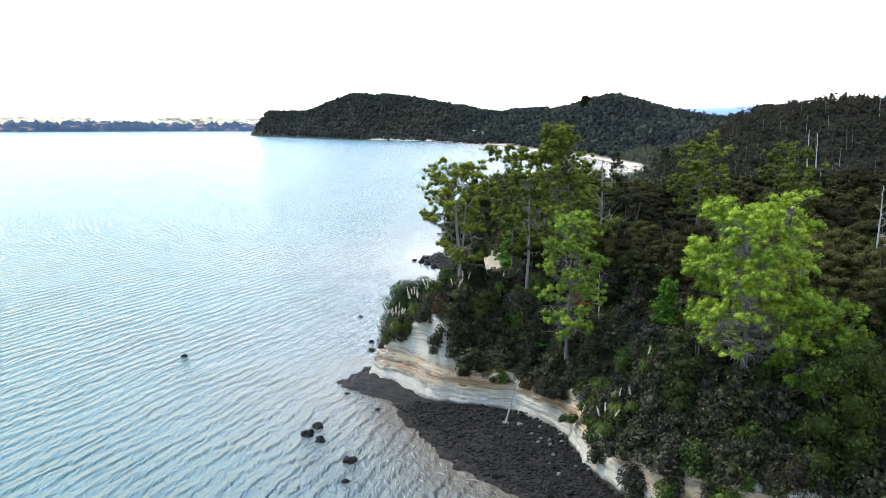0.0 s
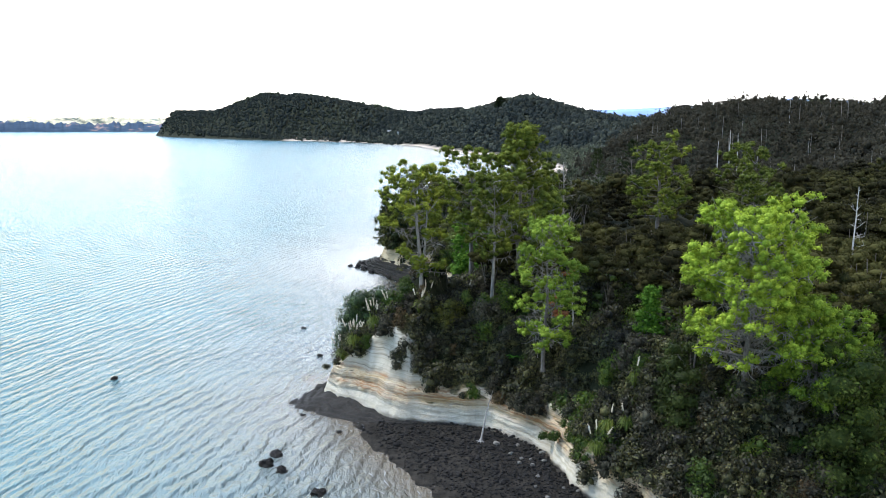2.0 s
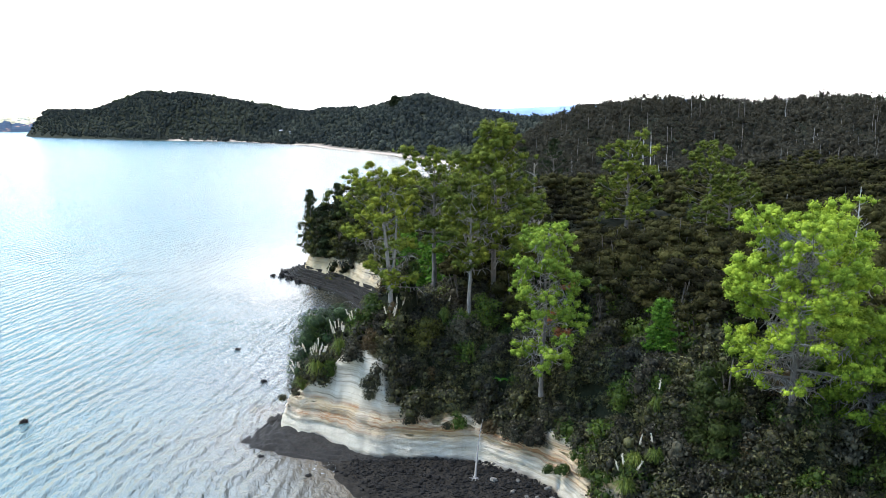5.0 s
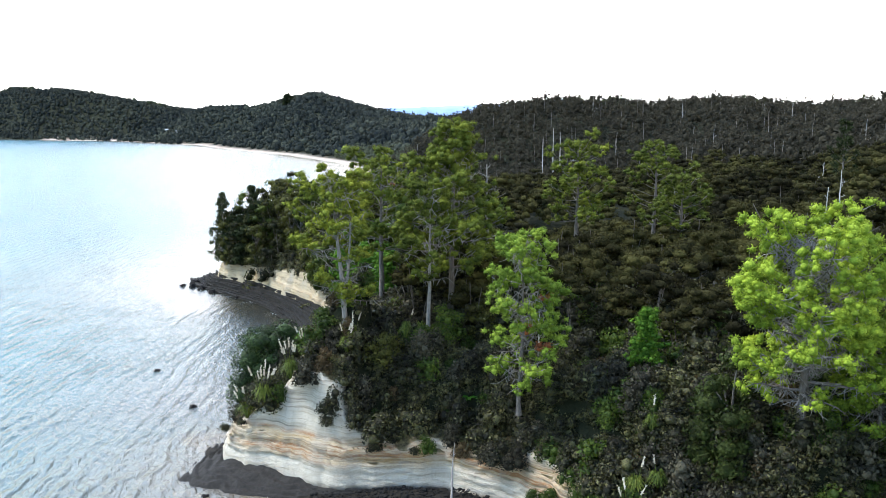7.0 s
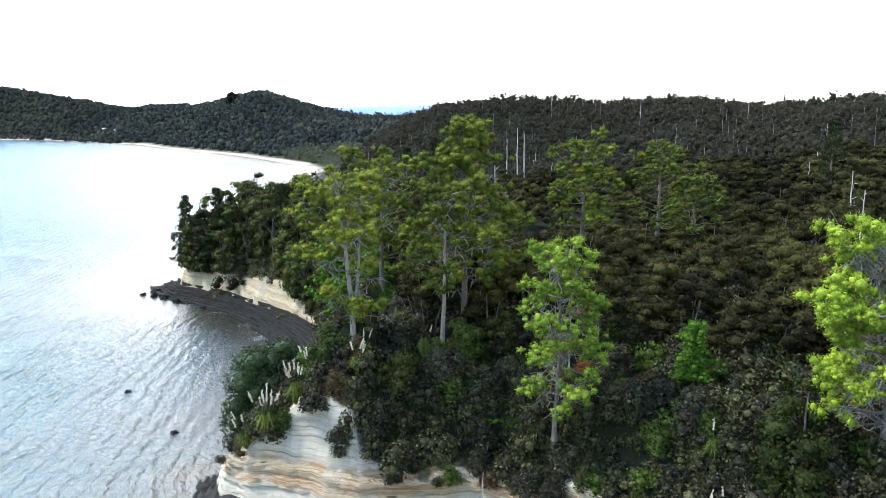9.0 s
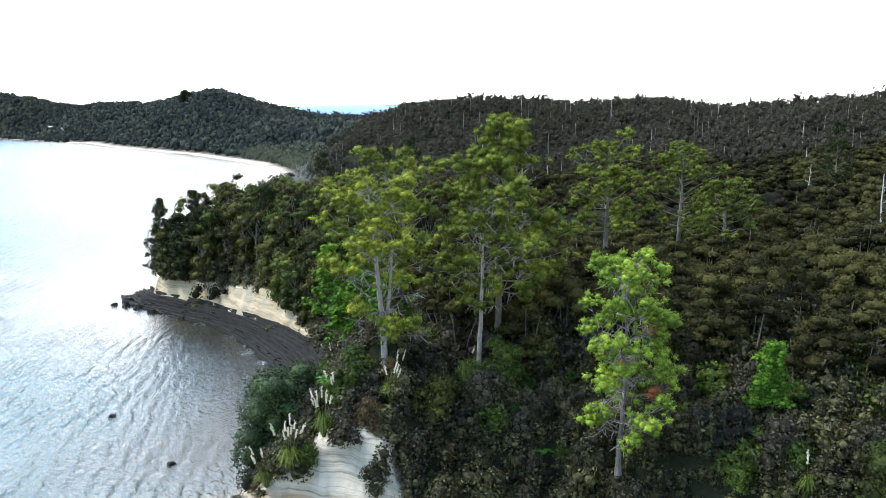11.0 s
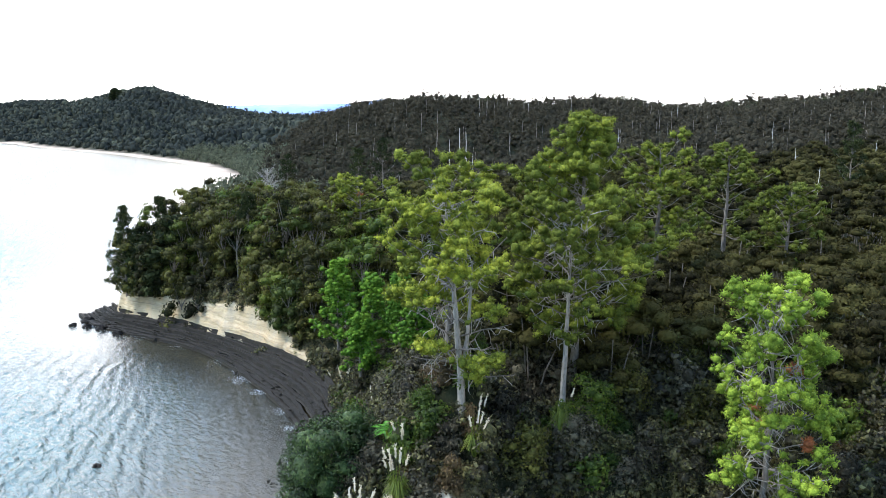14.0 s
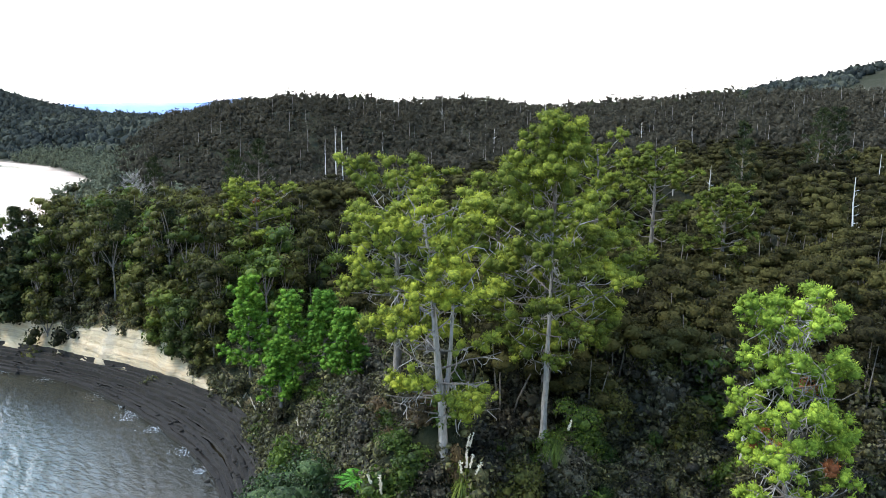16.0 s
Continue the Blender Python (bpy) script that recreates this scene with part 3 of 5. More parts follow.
def blob_leaves(lobes, rng, per, size, slim=0.55, low=-0.35, wild=0.7):
    """Leaf sprays over the outside of a group of lobes (centre, radii)."""
    Ps, Ns = [], []
    for i, (c, r) in enumerate(lobes):
        c, r = np.array(c, float), np.array(r, float)
        n = int(per * (r[0] * r[1] + r[0] * r[2] + r[1] * r[2]) * 4.19)
        d = unit(rng.normal(size=(n, 3)))
        d = d[d[:, 2] > low]
        p = c + d * r * rng.uniform(0.74, 1.22, (len(d), 1))
        keep = np.ones(len(p), bool)
        for k, (c2, r2) in enumerate(lobes):
            if k != i:
                keep &= (((p - np.array(c2)) / np.array(r2)) ** 2).sum(1) > 0.72
        Ps.append(p[keep])
        Ns.append(unit(d[keep] / r))
    return leaf_quads(np.vstack(Ps), np.vstack(Ns), size, rng, slim, wild)


def cores(lobes, rng, share=0.8, rings=6, sides=8):
    out = []
    for c, r in lobes:
        v, f = lump(rng, 1.0, rings, sides, 0.09, 1.0)
        out.append((v * np.array(r) * share + np.array(c), f))
    return join(out)


def shrub_lobes(rng, width, tall, n):
    lobes = []
    for i in range(n):
        a, q = rng.uniform(0, 6.28), rng.uniform(0.0, 0.62) * width
        r = width * rng.uniform(0.28, 0.52)
        h = tall * rng.uniform(0.55, 1.0) * (1 - 0.35 * q / width)
        lobes.append(((q * np.cos(a), q * np.sin(a), h - r * 0.7), (r, r * rng.uniform(0.85, 1.15), r * rng.uniform(0.65, 0.9))))
        if h > 1.6 * r:
            lobes.append(((q * np.cos(a) * 1.15, q * np.sin(a) * 1.15, (h - r) * 0.45), (r * 1.05, r * 1.05, r * 0.9)))
    return lobes


def shrub_arrays(seed, width=1.7, tall=2.6, n=6, per=14, size=0.2, rings=6, sides=8):
    rng = np.random.default_rng(seed)
    lobes = shrub_lobes(rng, width, tall, n)
    return join([cores(lobes, rng, 0.54, rings, sides), blob_leaves(lobes, rng, per, size, wild=1.0)])


def kanuka_arrays(seed, tall=6.6, width=2.0, per=17, size=0.15, rings=6, sides=8):
    """Rounded cloudy crowns, several to a tree, on thin bare stems."""
    rng = np.random.default_rng(seed)
    lobes, stems = [], []
    n = int(rng.integers(8, 12))
    for i in range(n):
        a, q = i * 2.4 + rng.uniform(-0.5, 0.5), np.sqrt((i + 0.3) / n) * 1.02 * width
        r = width * rng.uniform(0.28, 0.50)
        top = tall * (1 - 0.36 * (q / width) ** 2) * rng.uniform(0.84, 1.0)
        c = np.array([q * np.cos(a), q * np.sin(a), top - r * 0.5])
        lobes.append((c, (r, r, r * rng.uniform(0.50, 0.78))))
        if i % 3 == 1:
            b = np.array([0.25 * np.cos(a), 0.25 * np.sin(a), -0.4])
            stems.append(tube([b, b * 0.4 + c * np.array([0.45, 0.45, 0.55]), c], [0.08, 0.05, 0.03], 4))
    return lobes, join([cores(lobes, rng, 0.78, rings, sides), blob_leaves(lobes, rng, per, size, low=-0.4, wild=0.8)]), join(stems)


def pine(place, tall, crown_from, reach, needle, seed, trunk_r=0.3, lean=(0, 0), whorls=12, shape="round", fork=0.0, dense=1.0, tuft=0.34, bare=5, label="", rust=0, name="pine_tree", bark=None, droop=0.0, group="", fat=1.0, dead=0, flat=0.85, full=0.8, arms=3):
    """A pine: tapering trunk, curved limbs in whorls, needle brushes in rounded clusters at their ends."""
    rng = np.random.default_rng(seed)
    bark = bark or BARK
    x, y = place[0], place[1]
    z0 = float(height(np.array([x]), np.array([y]))[0][0]) if len(place) < 3 else place[2]
    tree = new(name)
    tree.location = (x, y, z0)
    tagged(tree, label, "tree", group)
    zs = np.linspace(-0.6, tall * 0.97, 16)
    wob = np.cumsum(rng.normal(0, 0.05, (16, 2)), 0) * tall / 18
    axis = np.stack([lean[0] * np.clip(zs / tall, 0, 1) ** 1.3 + wob[:, 0], lean[1] * np.clip(zs / tall, 0, 1) ** 1.3 + wob[:, 1], zs], -1)
    rad = trunk_r * (1 - 0.9 * np.clip(zs / tall, 0, 1)) + 0.02
    rad[0] *= 1.35
    trunk = [tube(axis, rad, 9)]
    part("trunk", np_mesh("trunk", *trunk[0], bark, smooth=True), tree)
    if fork:
        zf = np.linspace(fork, 0.72, 7) * tall
        out = np.linspace(0, 1, 7) ** 0.7 * 1.3
        F2 = np.stack([np.interp(zf, zs, axis[:, 0]) + out, np.interp(zf, zs, axis[:, 1]) - 0.3 * out, zf], -1)
        part("trunk", np_mesh("trunk", *tube(F2, trunk_r * np.linspace(0.62, 0.2, 7), 8), bark, smooth=True), tree)
    heads, dirs, crad, tones = [], [], [], []

    def limb(base, d, length, r):
        n = 6
        t = np.linspace(0, 1, n)[:, None]
        curve = np.array([0, 0, 1.0]) * (0.20 - droop) * length * t ** 2
        P = base + d * length * t + curve + np.cumsum(rng.normal(0, 0.05 * length, (n, 3)), 0) * t
        return P, tube(P, r * (1 - 0.82 * t[:, 0]) + 0.012, 5)

    def at_height(z):
        return np.array([np.interp(z, zs, axis[:, k]) for k in range(3)])

    def along(P, s):
        k = min(4, int(s * 5))
        return P[k] + (P[k + 1] - P[k]) * (s * 5 - k)

    unit_r = (0.42 + 0.085 * reach) * fat
    for w in range(whorls):
        f = (w + rng.uniform(0.1, 0.7)) / whorls
        z = tall * (crown_from + (0.97 - crown_from) * f)
        if shape == "cone":
            prof = (1 - f) ** 0.8 * 0.95 + 0.08
        elif shape == "dome":
            prof = 0.92 + 0.08 * f if f < 0.55 else max(0.3, 1 - ((f - 0.55) / 0.5) ** 2) ** 0.5
        elif shape == "spire":
            prof = min(1.0, 0.2 + 1.05 * (1 - f))
        elif shape == "flat":
            prof = 0.55 + 0.45 * np.sin(np.pi * min(1, f * 0.8 + 0.12))
        else:
            prof = np.sin(np.pi * (0.18 + 0.74 * f)) ** 0.6
        for b in range(int(rng.integers(arms, arms + 2))):
            a = w * 2.4 + b * 2.1 + rng.uniform(-0.5, 0.5)
            length = reach * prof * rng.uniform(0.62, 1.12)
            up = rng.uniform(-0.3, 0.1) + 0.75 * f - droop
            d = unit(np.array([np.cos(a), np.sin(a), up]))
            P, geo = limb(at_height(z), d, length, 0.036 * trunk_r / 0.3 * (1.4 - f) + 0.012)
            geos, kinds = [geo], [np.zeros(len(geo[1]), int)]
            for _ in range(dead):
                q = along(P, rng.uniform(0.15, 0.8))
                e = q + rng.normal(0, 0.45, 3) * np.array([1, 1, 0.5]) + np.array([0, 0, -0.45])
                g2 = tube([q, q * 0.4 + e * 0.6 + rng.normal(0, 0.12, 3), e], [0.036, 0.026, 0.011], 3)
                geos.append(g2)
                kinds.append(np.ones(len(g2[1]), int))
            ends = []
            if rng.random() > (bare / 18 if f < 0.3 else bare / 50):
                ends.append((P[-1], unit(P[-1] - P[-2])))
                for s in np.linspace(0.5, 0.88, max(2, int(length * full))):
                    q = along(P, s)
                    a2 = a + rng.choice([-1, 1]) * rng.uniform(0.5, 1.3)
                    d2 = unit(np.array([np.cos(a2), np.sin(a2), rng.uniform(0.0, 0.6)]))
                    P2, geo2 = limb(q, d2, length * rng.uniform(0.16, 0.36), 0.022)
                    geos.append(geo2)
                    kinds.append(np.ones(len(geo2[1]), int))
                    ends.append((P2[-1], unit(P2[-1] - P2[-2])))
            part("limb", np_mesh("limb", *join(geos), [BARK if bark is BARK_PALE else bark, TWIG], np.concatenate(kinds), smooth=True), tree)
            for e, de in ends:
                heads.append(e)
                dirs.append(unit(de + np.array([0, 0, 0.8])))
                crad.append(rng.uniform(0.6, 1.15) * unit_r)
                tones.append(rng.random())
    for f in (0.80, 0.86, 0.92, 0.98):
        heads.append(at_height(tall * 0.94 * f / 0.98) + rng.normal(0, 0.25, 3) * (1 - f) * 4)
        dirs.append(np.array([0, 0, 1.0]))
        crad.append(unit_r * (1.4 - 0.8 * (f - 0.8) / 0.18) * (0.6 if shape == "cone" else 1.0))
        tones.append(rng.random())
    # each shoot carries a rounded pad of needles: a dense heart and a fringe of short brushes
    Vs, Fs, M, Tn, count = [], [], [], [], 0
    pads = []
    dead_shoots = set(rng.choice(len(heads), rust, replace=False).tolist()) if rust else set()
    for i, (h, d, r, tn) in enumerate(zip(heads, dirs, crad, tones)):
        for k in range(4):
            shift = rng.normal(0, 0.55, 3) * r * np.array([1, 1, 0.6]) + np.array([0, 0, 0.12 * r])
            pads.append((h + shift, unit(d + 0.5 * shift), r * rng.uniform(0.30, 0.52), np.clip(tn + rng.normal(0, 0.25), 0, 1), int(i in dead_shoots)))
    for h, d, r, tn, red in pads:
        rad3 = r * np.array([1.0, 1.0, flat]) * rng.uniform(0.8, 1.2, 3)
        hv, hf = lump(rng, 1.0, 5, 7, 0.13, 1.0)
        n = int(210 * dense * r * r) + 6
        u = unit(rng.normal(size=(n, 3)) + np.array([0, 0, 0.3]))
        p = h + u * rad3 * rng.uniform(0.78, 0.95, (n, 1))
        v, f = needle_tufts(p, unit(u / rad3 + 0.5 * d), tuft * 0.55, rng, 2, 0.13, 0.4)
        Vs += [hv * rad3 * 0.84 + h, v]
        Fs += [hf + count, f + count + len(hv)]
        count += len(hv) + len(v)
        M += [np.full(len(hf) + len(f), red)]
        # fringe paler than heart as young growth; tops lightened in colour as if lit
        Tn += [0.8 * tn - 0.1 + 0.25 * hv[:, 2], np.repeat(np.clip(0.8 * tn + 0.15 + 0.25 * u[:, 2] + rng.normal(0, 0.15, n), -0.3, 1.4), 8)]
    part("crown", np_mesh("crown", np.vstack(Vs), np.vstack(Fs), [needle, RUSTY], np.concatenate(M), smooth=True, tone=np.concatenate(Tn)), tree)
    return tree


def ground_z(x, y):
    return float(height(np.array([float(x)]), np.array([float(y)]))[0][0])


def merged(name, protos, xs, ys, zs, scales, tones, mat, label, category, rng, smooth=True):
    """Many like plants as one object: what nobody could count."""
    Vs, Fs, Ts, n = [], [], [], 0
    pick = rng.integers(0, len(protos), len(xs))
    for x, y, z, s, t, p in zip(xs, ys, zs, scales, tones, pick):
        V, F = protos[p]
        a = rng.uniform(0, 6.28)
        R2 = np.array([[np.cos(a), -np.sin(a), 0], [np.sin(a), np.cos(a), 0], [0, 0, 1]]).T
        W = V @ R2 * np.array([s, s, s * rng.uniform(0.85, 1.15)]) + np.array([x, y, z])
        Vs.append(W.astype(np.float32))
        Fs.append(F + n)
        Ts.append(np.full(len(V), t, np.float32))
        n += len(V)
    ob = new(name, np_mesh(name, np.concatenate(Vs), np.concatenate(Fs), mat, smooth=smooth, tone=np.concatenate(Ts)))
    return tagged(ob, label, category, kind="stuff")


def scatter(x0, x1, y0, y1, gap, rng):
    """Jittered places on a grid."""
    X, Y = np.meshgrid(np.arange(x0, x1, gap), np.arange(y0, y1, gap))
    X = X + rng.uniform(-0.42, 0.42, X.shape) * gap
    Y = Y + rng.uniform(-0.42, 0.42, Y.shape) * gap
    return X.ravel(), Y.ravel()


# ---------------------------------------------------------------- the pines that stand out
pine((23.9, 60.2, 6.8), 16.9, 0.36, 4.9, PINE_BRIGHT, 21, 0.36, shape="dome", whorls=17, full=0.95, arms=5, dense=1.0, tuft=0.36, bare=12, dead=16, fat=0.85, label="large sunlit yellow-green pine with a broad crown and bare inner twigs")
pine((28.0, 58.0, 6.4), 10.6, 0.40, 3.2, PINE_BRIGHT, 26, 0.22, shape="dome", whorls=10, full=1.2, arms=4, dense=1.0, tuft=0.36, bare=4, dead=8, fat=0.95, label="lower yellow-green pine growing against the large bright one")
pine((13.4, 94.3, 12.4), 18.4, 0.24, 5.7, PINE, 22, 0.30, shape="spire", full=1.1, whorls=18, arms=3, dense=0.9, dead=6, bare=6, label="tall green pine standing above the scrub, highest on the point", rust=2)
pine((9.9, 91.6, 12.0), 12.6, 0.32, 3.6, PINE, 31, 0.19, whorls=10, dense=0.8, dead=5, bare=7, label="smaller green pine with a pale trunk close beside a tall one", bark=BARK_PALE)
pine((9.4, 104.5, 12.0), 14.5, 0.36, 4.6, PINE, 32, 0.3, whorls=10, dead=3, dense=0.75, shape="flat", label="broad flat-topped green pine among other pines")
pine((16.5, 101.5, 13.0), 12.8, 0.36, 4.4, PINE, 36, 0.3, whorls=10, dense=0.75, label="green pine with a rounded crown among other pines")
pine((2.0, 92.3, 11.2), 15.2, 0.24, 4.1, PINE, 23, 0.27, full=1.2, lean=(-1.0, 0.6), whorls=13, dense=0.9, bark=BARK_PALE, bare=9, dead=6, fork=0.26, label="open green pine with a pale forked trunk near the cliff edge")
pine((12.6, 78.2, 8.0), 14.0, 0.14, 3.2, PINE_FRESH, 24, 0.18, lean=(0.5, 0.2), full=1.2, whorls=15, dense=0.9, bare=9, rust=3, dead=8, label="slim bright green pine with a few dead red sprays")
pine((34.0, 105.0, 15.0), 13.2, 0.3, 3.8, PINE, 25, 0.3, whorls=11, dense=0.8, label="green pine rising out of the scrub inland")
pine((46.3, 106.5, 15.0), 12.8, 0.3, 3.6, PINE, 34, 0.28, whorls=10, dense=0.75, label="green pine with a thin crown inland")
pine((43.0, 97.0, 14.5), 9.8, 0.3, 3.2, PINE, 35, 0.25, whorls=9, dense=0.7, label="low green pine at the edge of the kanuka")
pine((26.0, 150.0, 10.0), 11.5, 0.5, 4.6, PINE, 37, 0.3, whorls=8, dense=0.6, shape="flat", bare=12, label="flat-topped pine with bare lower limbs", rust=2)
for k, (px, py, pz, ph, pr) in enumerate(((11.5, 128.1, 7.0, 9.0, 2.2), (13.3, 123.8, 7.5, 7.4, 1.9), (14.3, 120.0, 8.5, 7.2, 1.9), (10.6, 121.5, 6.0, 5.6, 1.7), (13.0, 115.0, 9.0, 6.0, 1.8))):
    pine((px, py, pz), ph, 0.06, pr, PINE_YOUNG, 40 + k, 0.12, whorls=12, dense=0.5, shape="cone", tuft=0.3, bare=0, fat=1.15, flat=0.8, label="bright green cone-shaped young pine on the slope", group="young pines", name="young_pine")

# ---------------------------------------------------------------- scrub and forest
SHRUBS = [shrub_arrays(100 + i, RNG.uniform(1.3, 1.9), RNG.uniform(2.0, 3.0), 9, 34, 0.115) for i in range(7)]
COARSE = [shrub_arrays(120 + i, RNG.uniform(1.3, 1.9), RNG.uniform(2.0, 3.0), 6, 22, 0.14, 4, 6) for i in range(7)]
SHRUB_MESH = {}
for mat in (SCRUB, SCRUB_GREY, SCRUB_GREEN, SCRUB_BROWN):
    SHRUB_MESH[mat.name] = [np_mesh("shrub", v, f, mat, smooth=True, tone=0.0) for v, f in SHRUBS]


def bare_scarp(x, y):
    """The open face of the point, where nothing grows."""
    return ((x + 4.0) / 2.4) ** 2 + ((y - 88.1) / 2.6) ** 2 < 1


def near_scrub():
    rng = np.random.default_rng(5)
    xs, ys = scatter(-10, 62, 46, 128, 1.55, rng)
    more = scatter(11, 27, 50, 71, 1.25, rng)
    far_in = shore(*more)[0] < 6
    xs, ys = np.append(xs, more[0][far_in]), np.append(ys, more[1][far_in])
    z, d, hc = top_z(xs, ys)
    edge = 0.30 * hc + np.where((xs > -9) & (ys > 81) & (ys < 112), 0.25, -0.30 * rng.random(len(xs)) ** 0.6 * hc * (ys < 71))
    ok = (d > edge) & (d < 24) & ~bare_scarp(xs, ys)
    z = np.where(d < 0.3 * hc, np.maximum(d / 0.36, 0.8), z)
    xs, ys, z, d = xs[ok], ys[ok], z[ok], d[ok]
    low = [shrub_arrays(140 + i, 1.5, 1.5, 4, 14, 0.13, 4, 6) for i in range(5)]
    ux, uy = scatter(-6, 40, 52, 112, 1.25, rng)
    bx, by = scatter(-6, 30, 52, 112, 0.85, rng)
    bd = shore(bx, by)[0]
    bk = (bd > 3.9) & (bd < 6.3)
    ux, uy = np.append(ux, bx[bk]), np.append(uy, by[bk])
    uz, ud, uh = top_z(ux, uy)
    uk = (ud > 0.5 * uh + 0.5) & (ud < 17) & ~bare_scarp(ux, uy)
    merged("undergrowth", low, ux[uk], uy[uk], uz[uk] - 0.15, rng.uniform(0.5, 0.85, uk.sum()), rng.random(uk.sum()), SCRUB, "low dark undergrowth between the bushes", "scrub", rng)
    near = (xs < 34) & (ys > 52) & (ys < 104) & (d < 13)
    order = np.flatnonzero(near)
    rng.shuffle(order)
    chosen = set(order[:280].tolist())
    rest = []
    for i in range(len(xs)):
        if i not in chosen:
            rest.append(i)
            continue
        u = rng.random()
        mat, label = (SCRUB, "dense dark green coastal scrub bush") if u < 0.48 else (SCRUB_GREY, "grey-brown twiggy coastal bush") if u < 0.64 else (SCRUB_BROWN, "low brown bracken on the slope") if u < 0.73 else (SCRUB_GREEN, "fresh green leafy bush among dark scrub")
        ob = new("shrub", SHRUB_MESH[mat.name][int(rng.integers(0, 7))])
        s = rng.uniform(0.75, 1.2) * (0.8 if d[i] < 2.5 else 1.0) * (0.7 if mat in (SCRUB_GREEN, SCRUB_BROWN) else 1)
        ob.matrix_world = Matrix.LocRotScale((xs[i], ys[i], z[i] - 0.25), Euler((0, 0, rng.uniform(0, 6.28))), (s, s, s * rng.uniform(0.9, 1.25)))
        tagged(ob, label, "shrub", "coastal scrub")
    rest = np.array(rest)
    u = rng.random(len(rest))
    for name, mat, sel, label in (("dark_scrub", SCRUB, u < 0.6, "continuous dark green coastal scrub on the slopes"), ("grey_scrub", SCRUB_GREY, (u >= 0.6) & (u < 0.78), "grey-brown twiggy bushes through the scrub"), ("green_scrub", SCRUB_GREEN, u >= 0.78, "fresh green bushes through the scrub")):
        k = rest[sel]
        merged(name, COARSE, xs[k], ys[k], z[k] - 0.25, rng.uniform(0.75, 1.25, len(k)) * (1 + 0.45 * step(10, 15, d[k])), rng.random(len(k)), mat, label, "scrub", rng)


near_scrub()


def forest():
    rng = np.random.default_rng(6)
    protos, stems = [], []
    for i in range(6):
        _, crown, st = kanuka_arrays(300 + i)
        protos.append(crown)
        stems.append(st)
    xs, ys = scatter(8, 215, 52, 300, 3.3, rng)
    z, d, hc = height(xs, ys)
    th = np.degrees(np.arctan2(xs - CENTRE[0], ys - CENTRE[1]))
    r = np.hypot(xs - CENTRE[0], ys - CENTRE[1])
    ok = (d > 13) & (r < 235) & (th < 80)
    thin = rng.random(len(xs)) < np.where(r > 130, 0.62, 1.0)
    ok &= thin
    xs, ys, z, r = xs[ok], ys[ok], z[ok], r[ok]
    s = rng.uniform(0.75, 1.2, len(xs)) * np.where(r > 130, 1.2, 1.0)
    tone = np.clip(0.5 + 0.5 * fbm(xs, ys, 25, 9) + rng.normal(0, 0.2, len(xs)), 0, 1)
    coarse = [kanuka_arrays(320 + i, per=4.5, size=0.22, rings=5, sides=6)[1] for i in range(6)]
    k = r < 105
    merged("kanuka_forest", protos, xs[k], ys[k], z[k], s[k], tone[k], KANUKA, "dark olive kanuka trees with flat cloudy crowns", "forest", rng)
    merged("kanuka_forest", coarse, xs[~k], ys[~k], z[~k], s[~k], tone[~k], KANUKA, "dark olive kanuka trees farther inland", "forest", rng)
    rng2 = np.random.default_rng(61)
    k = r < 120
    merged("kanuka_stems", stems, xs[k], ys[k], z[k], s[k], tone[k], BARK, "thin grey bare stems under the canopy", "stems", rng2)
    # the wooded ridge behind, then the far hills
    far = []
    for i in range(5):
        g = np.random.default_rng(400 + i)
        w = g.uniform(0.85, 1.4)
        lobes = [((g.uniform(-1.4, 1.4), g.uniform(-1.4, 1.4), 5.2 / w ** 0.5), (1.5 * w, 1.5 * w, 1.7)), ((g.uniform(-1.6, 1.6), g.uniform(-1.6, 1.6), 3.6), (1.9 * w, 1.9 * w, 1.7)), ((g.uniform(-1, 1), g.uniform(-1, 1), 1.8), (2.2, 2.2, 1.8))]
        far.append(join([cores(lobes, g, 0.52, 4, 5), blob_leaves(lobes, g, 1.0, 0.52, wild=1.3)]))
    xs, ys = scatter(0, 640, 60, 720, 6.0, rng)
    z, d, hc = height(xs, ys)
    th = np.degrees(np.arctan2(xs - CENTRE[0], ys - CENTRE[1]))
    r = np.hypot(xs - CENTRE[0], ys - CENTRE[1])
    ok = (d > 32) & (r >= 230) & (r < 520) & (th < 80)
    xs, ys, z = xs[ok], ys[ok], z[ok]
    tone = np.clip(0.5 + 0.5 * fbm(xs, ys, 70, 10) + rng.normal(0, 0.3, len(xs)), 0, 1)
    merged("ridge_forest", far, xs, ys, z - 0.8, rng.uniform(0.75, 1.5, len(xs)), tone, FARWOOD, "dull grey-green forest on the inland ridge", "forest", rng)
    gx, gy = scatter(40, 280, 225, 720, 5.0, rng)
    gz, gd, _ = height(gx, gy)
    gk = (gd > 13) & (gd < 38)
    merged("beach_trees", far, gx[gk], gy[gk], gz[gk] - 0.5, rng.uniform(0.6, 1.15, gk.sum()), rng.random(gk.sum()), BEACHWOOD, "grey-green rounded trees along the back of the beach", "trees", rng)
    k = rng.choice(len(xs), 800, replace=False)
    poles = [tube([[0, 0, 0], [0.2, 0.1 * i, 4], [0.1 * i, 0, 8.6]], [0.16, 0.12, 0.05], 3) for i in range(4)]
    merged("ridge_stems", poles, xs[k] + 1.5, ys[k] - 2.0, z[k], rng.uniform(0.6, 1.1, len(k)), tone[k], BARK_PALE, "thin grey bare trunks standing in the ridge forest", "stems", rng)
    tiny = []
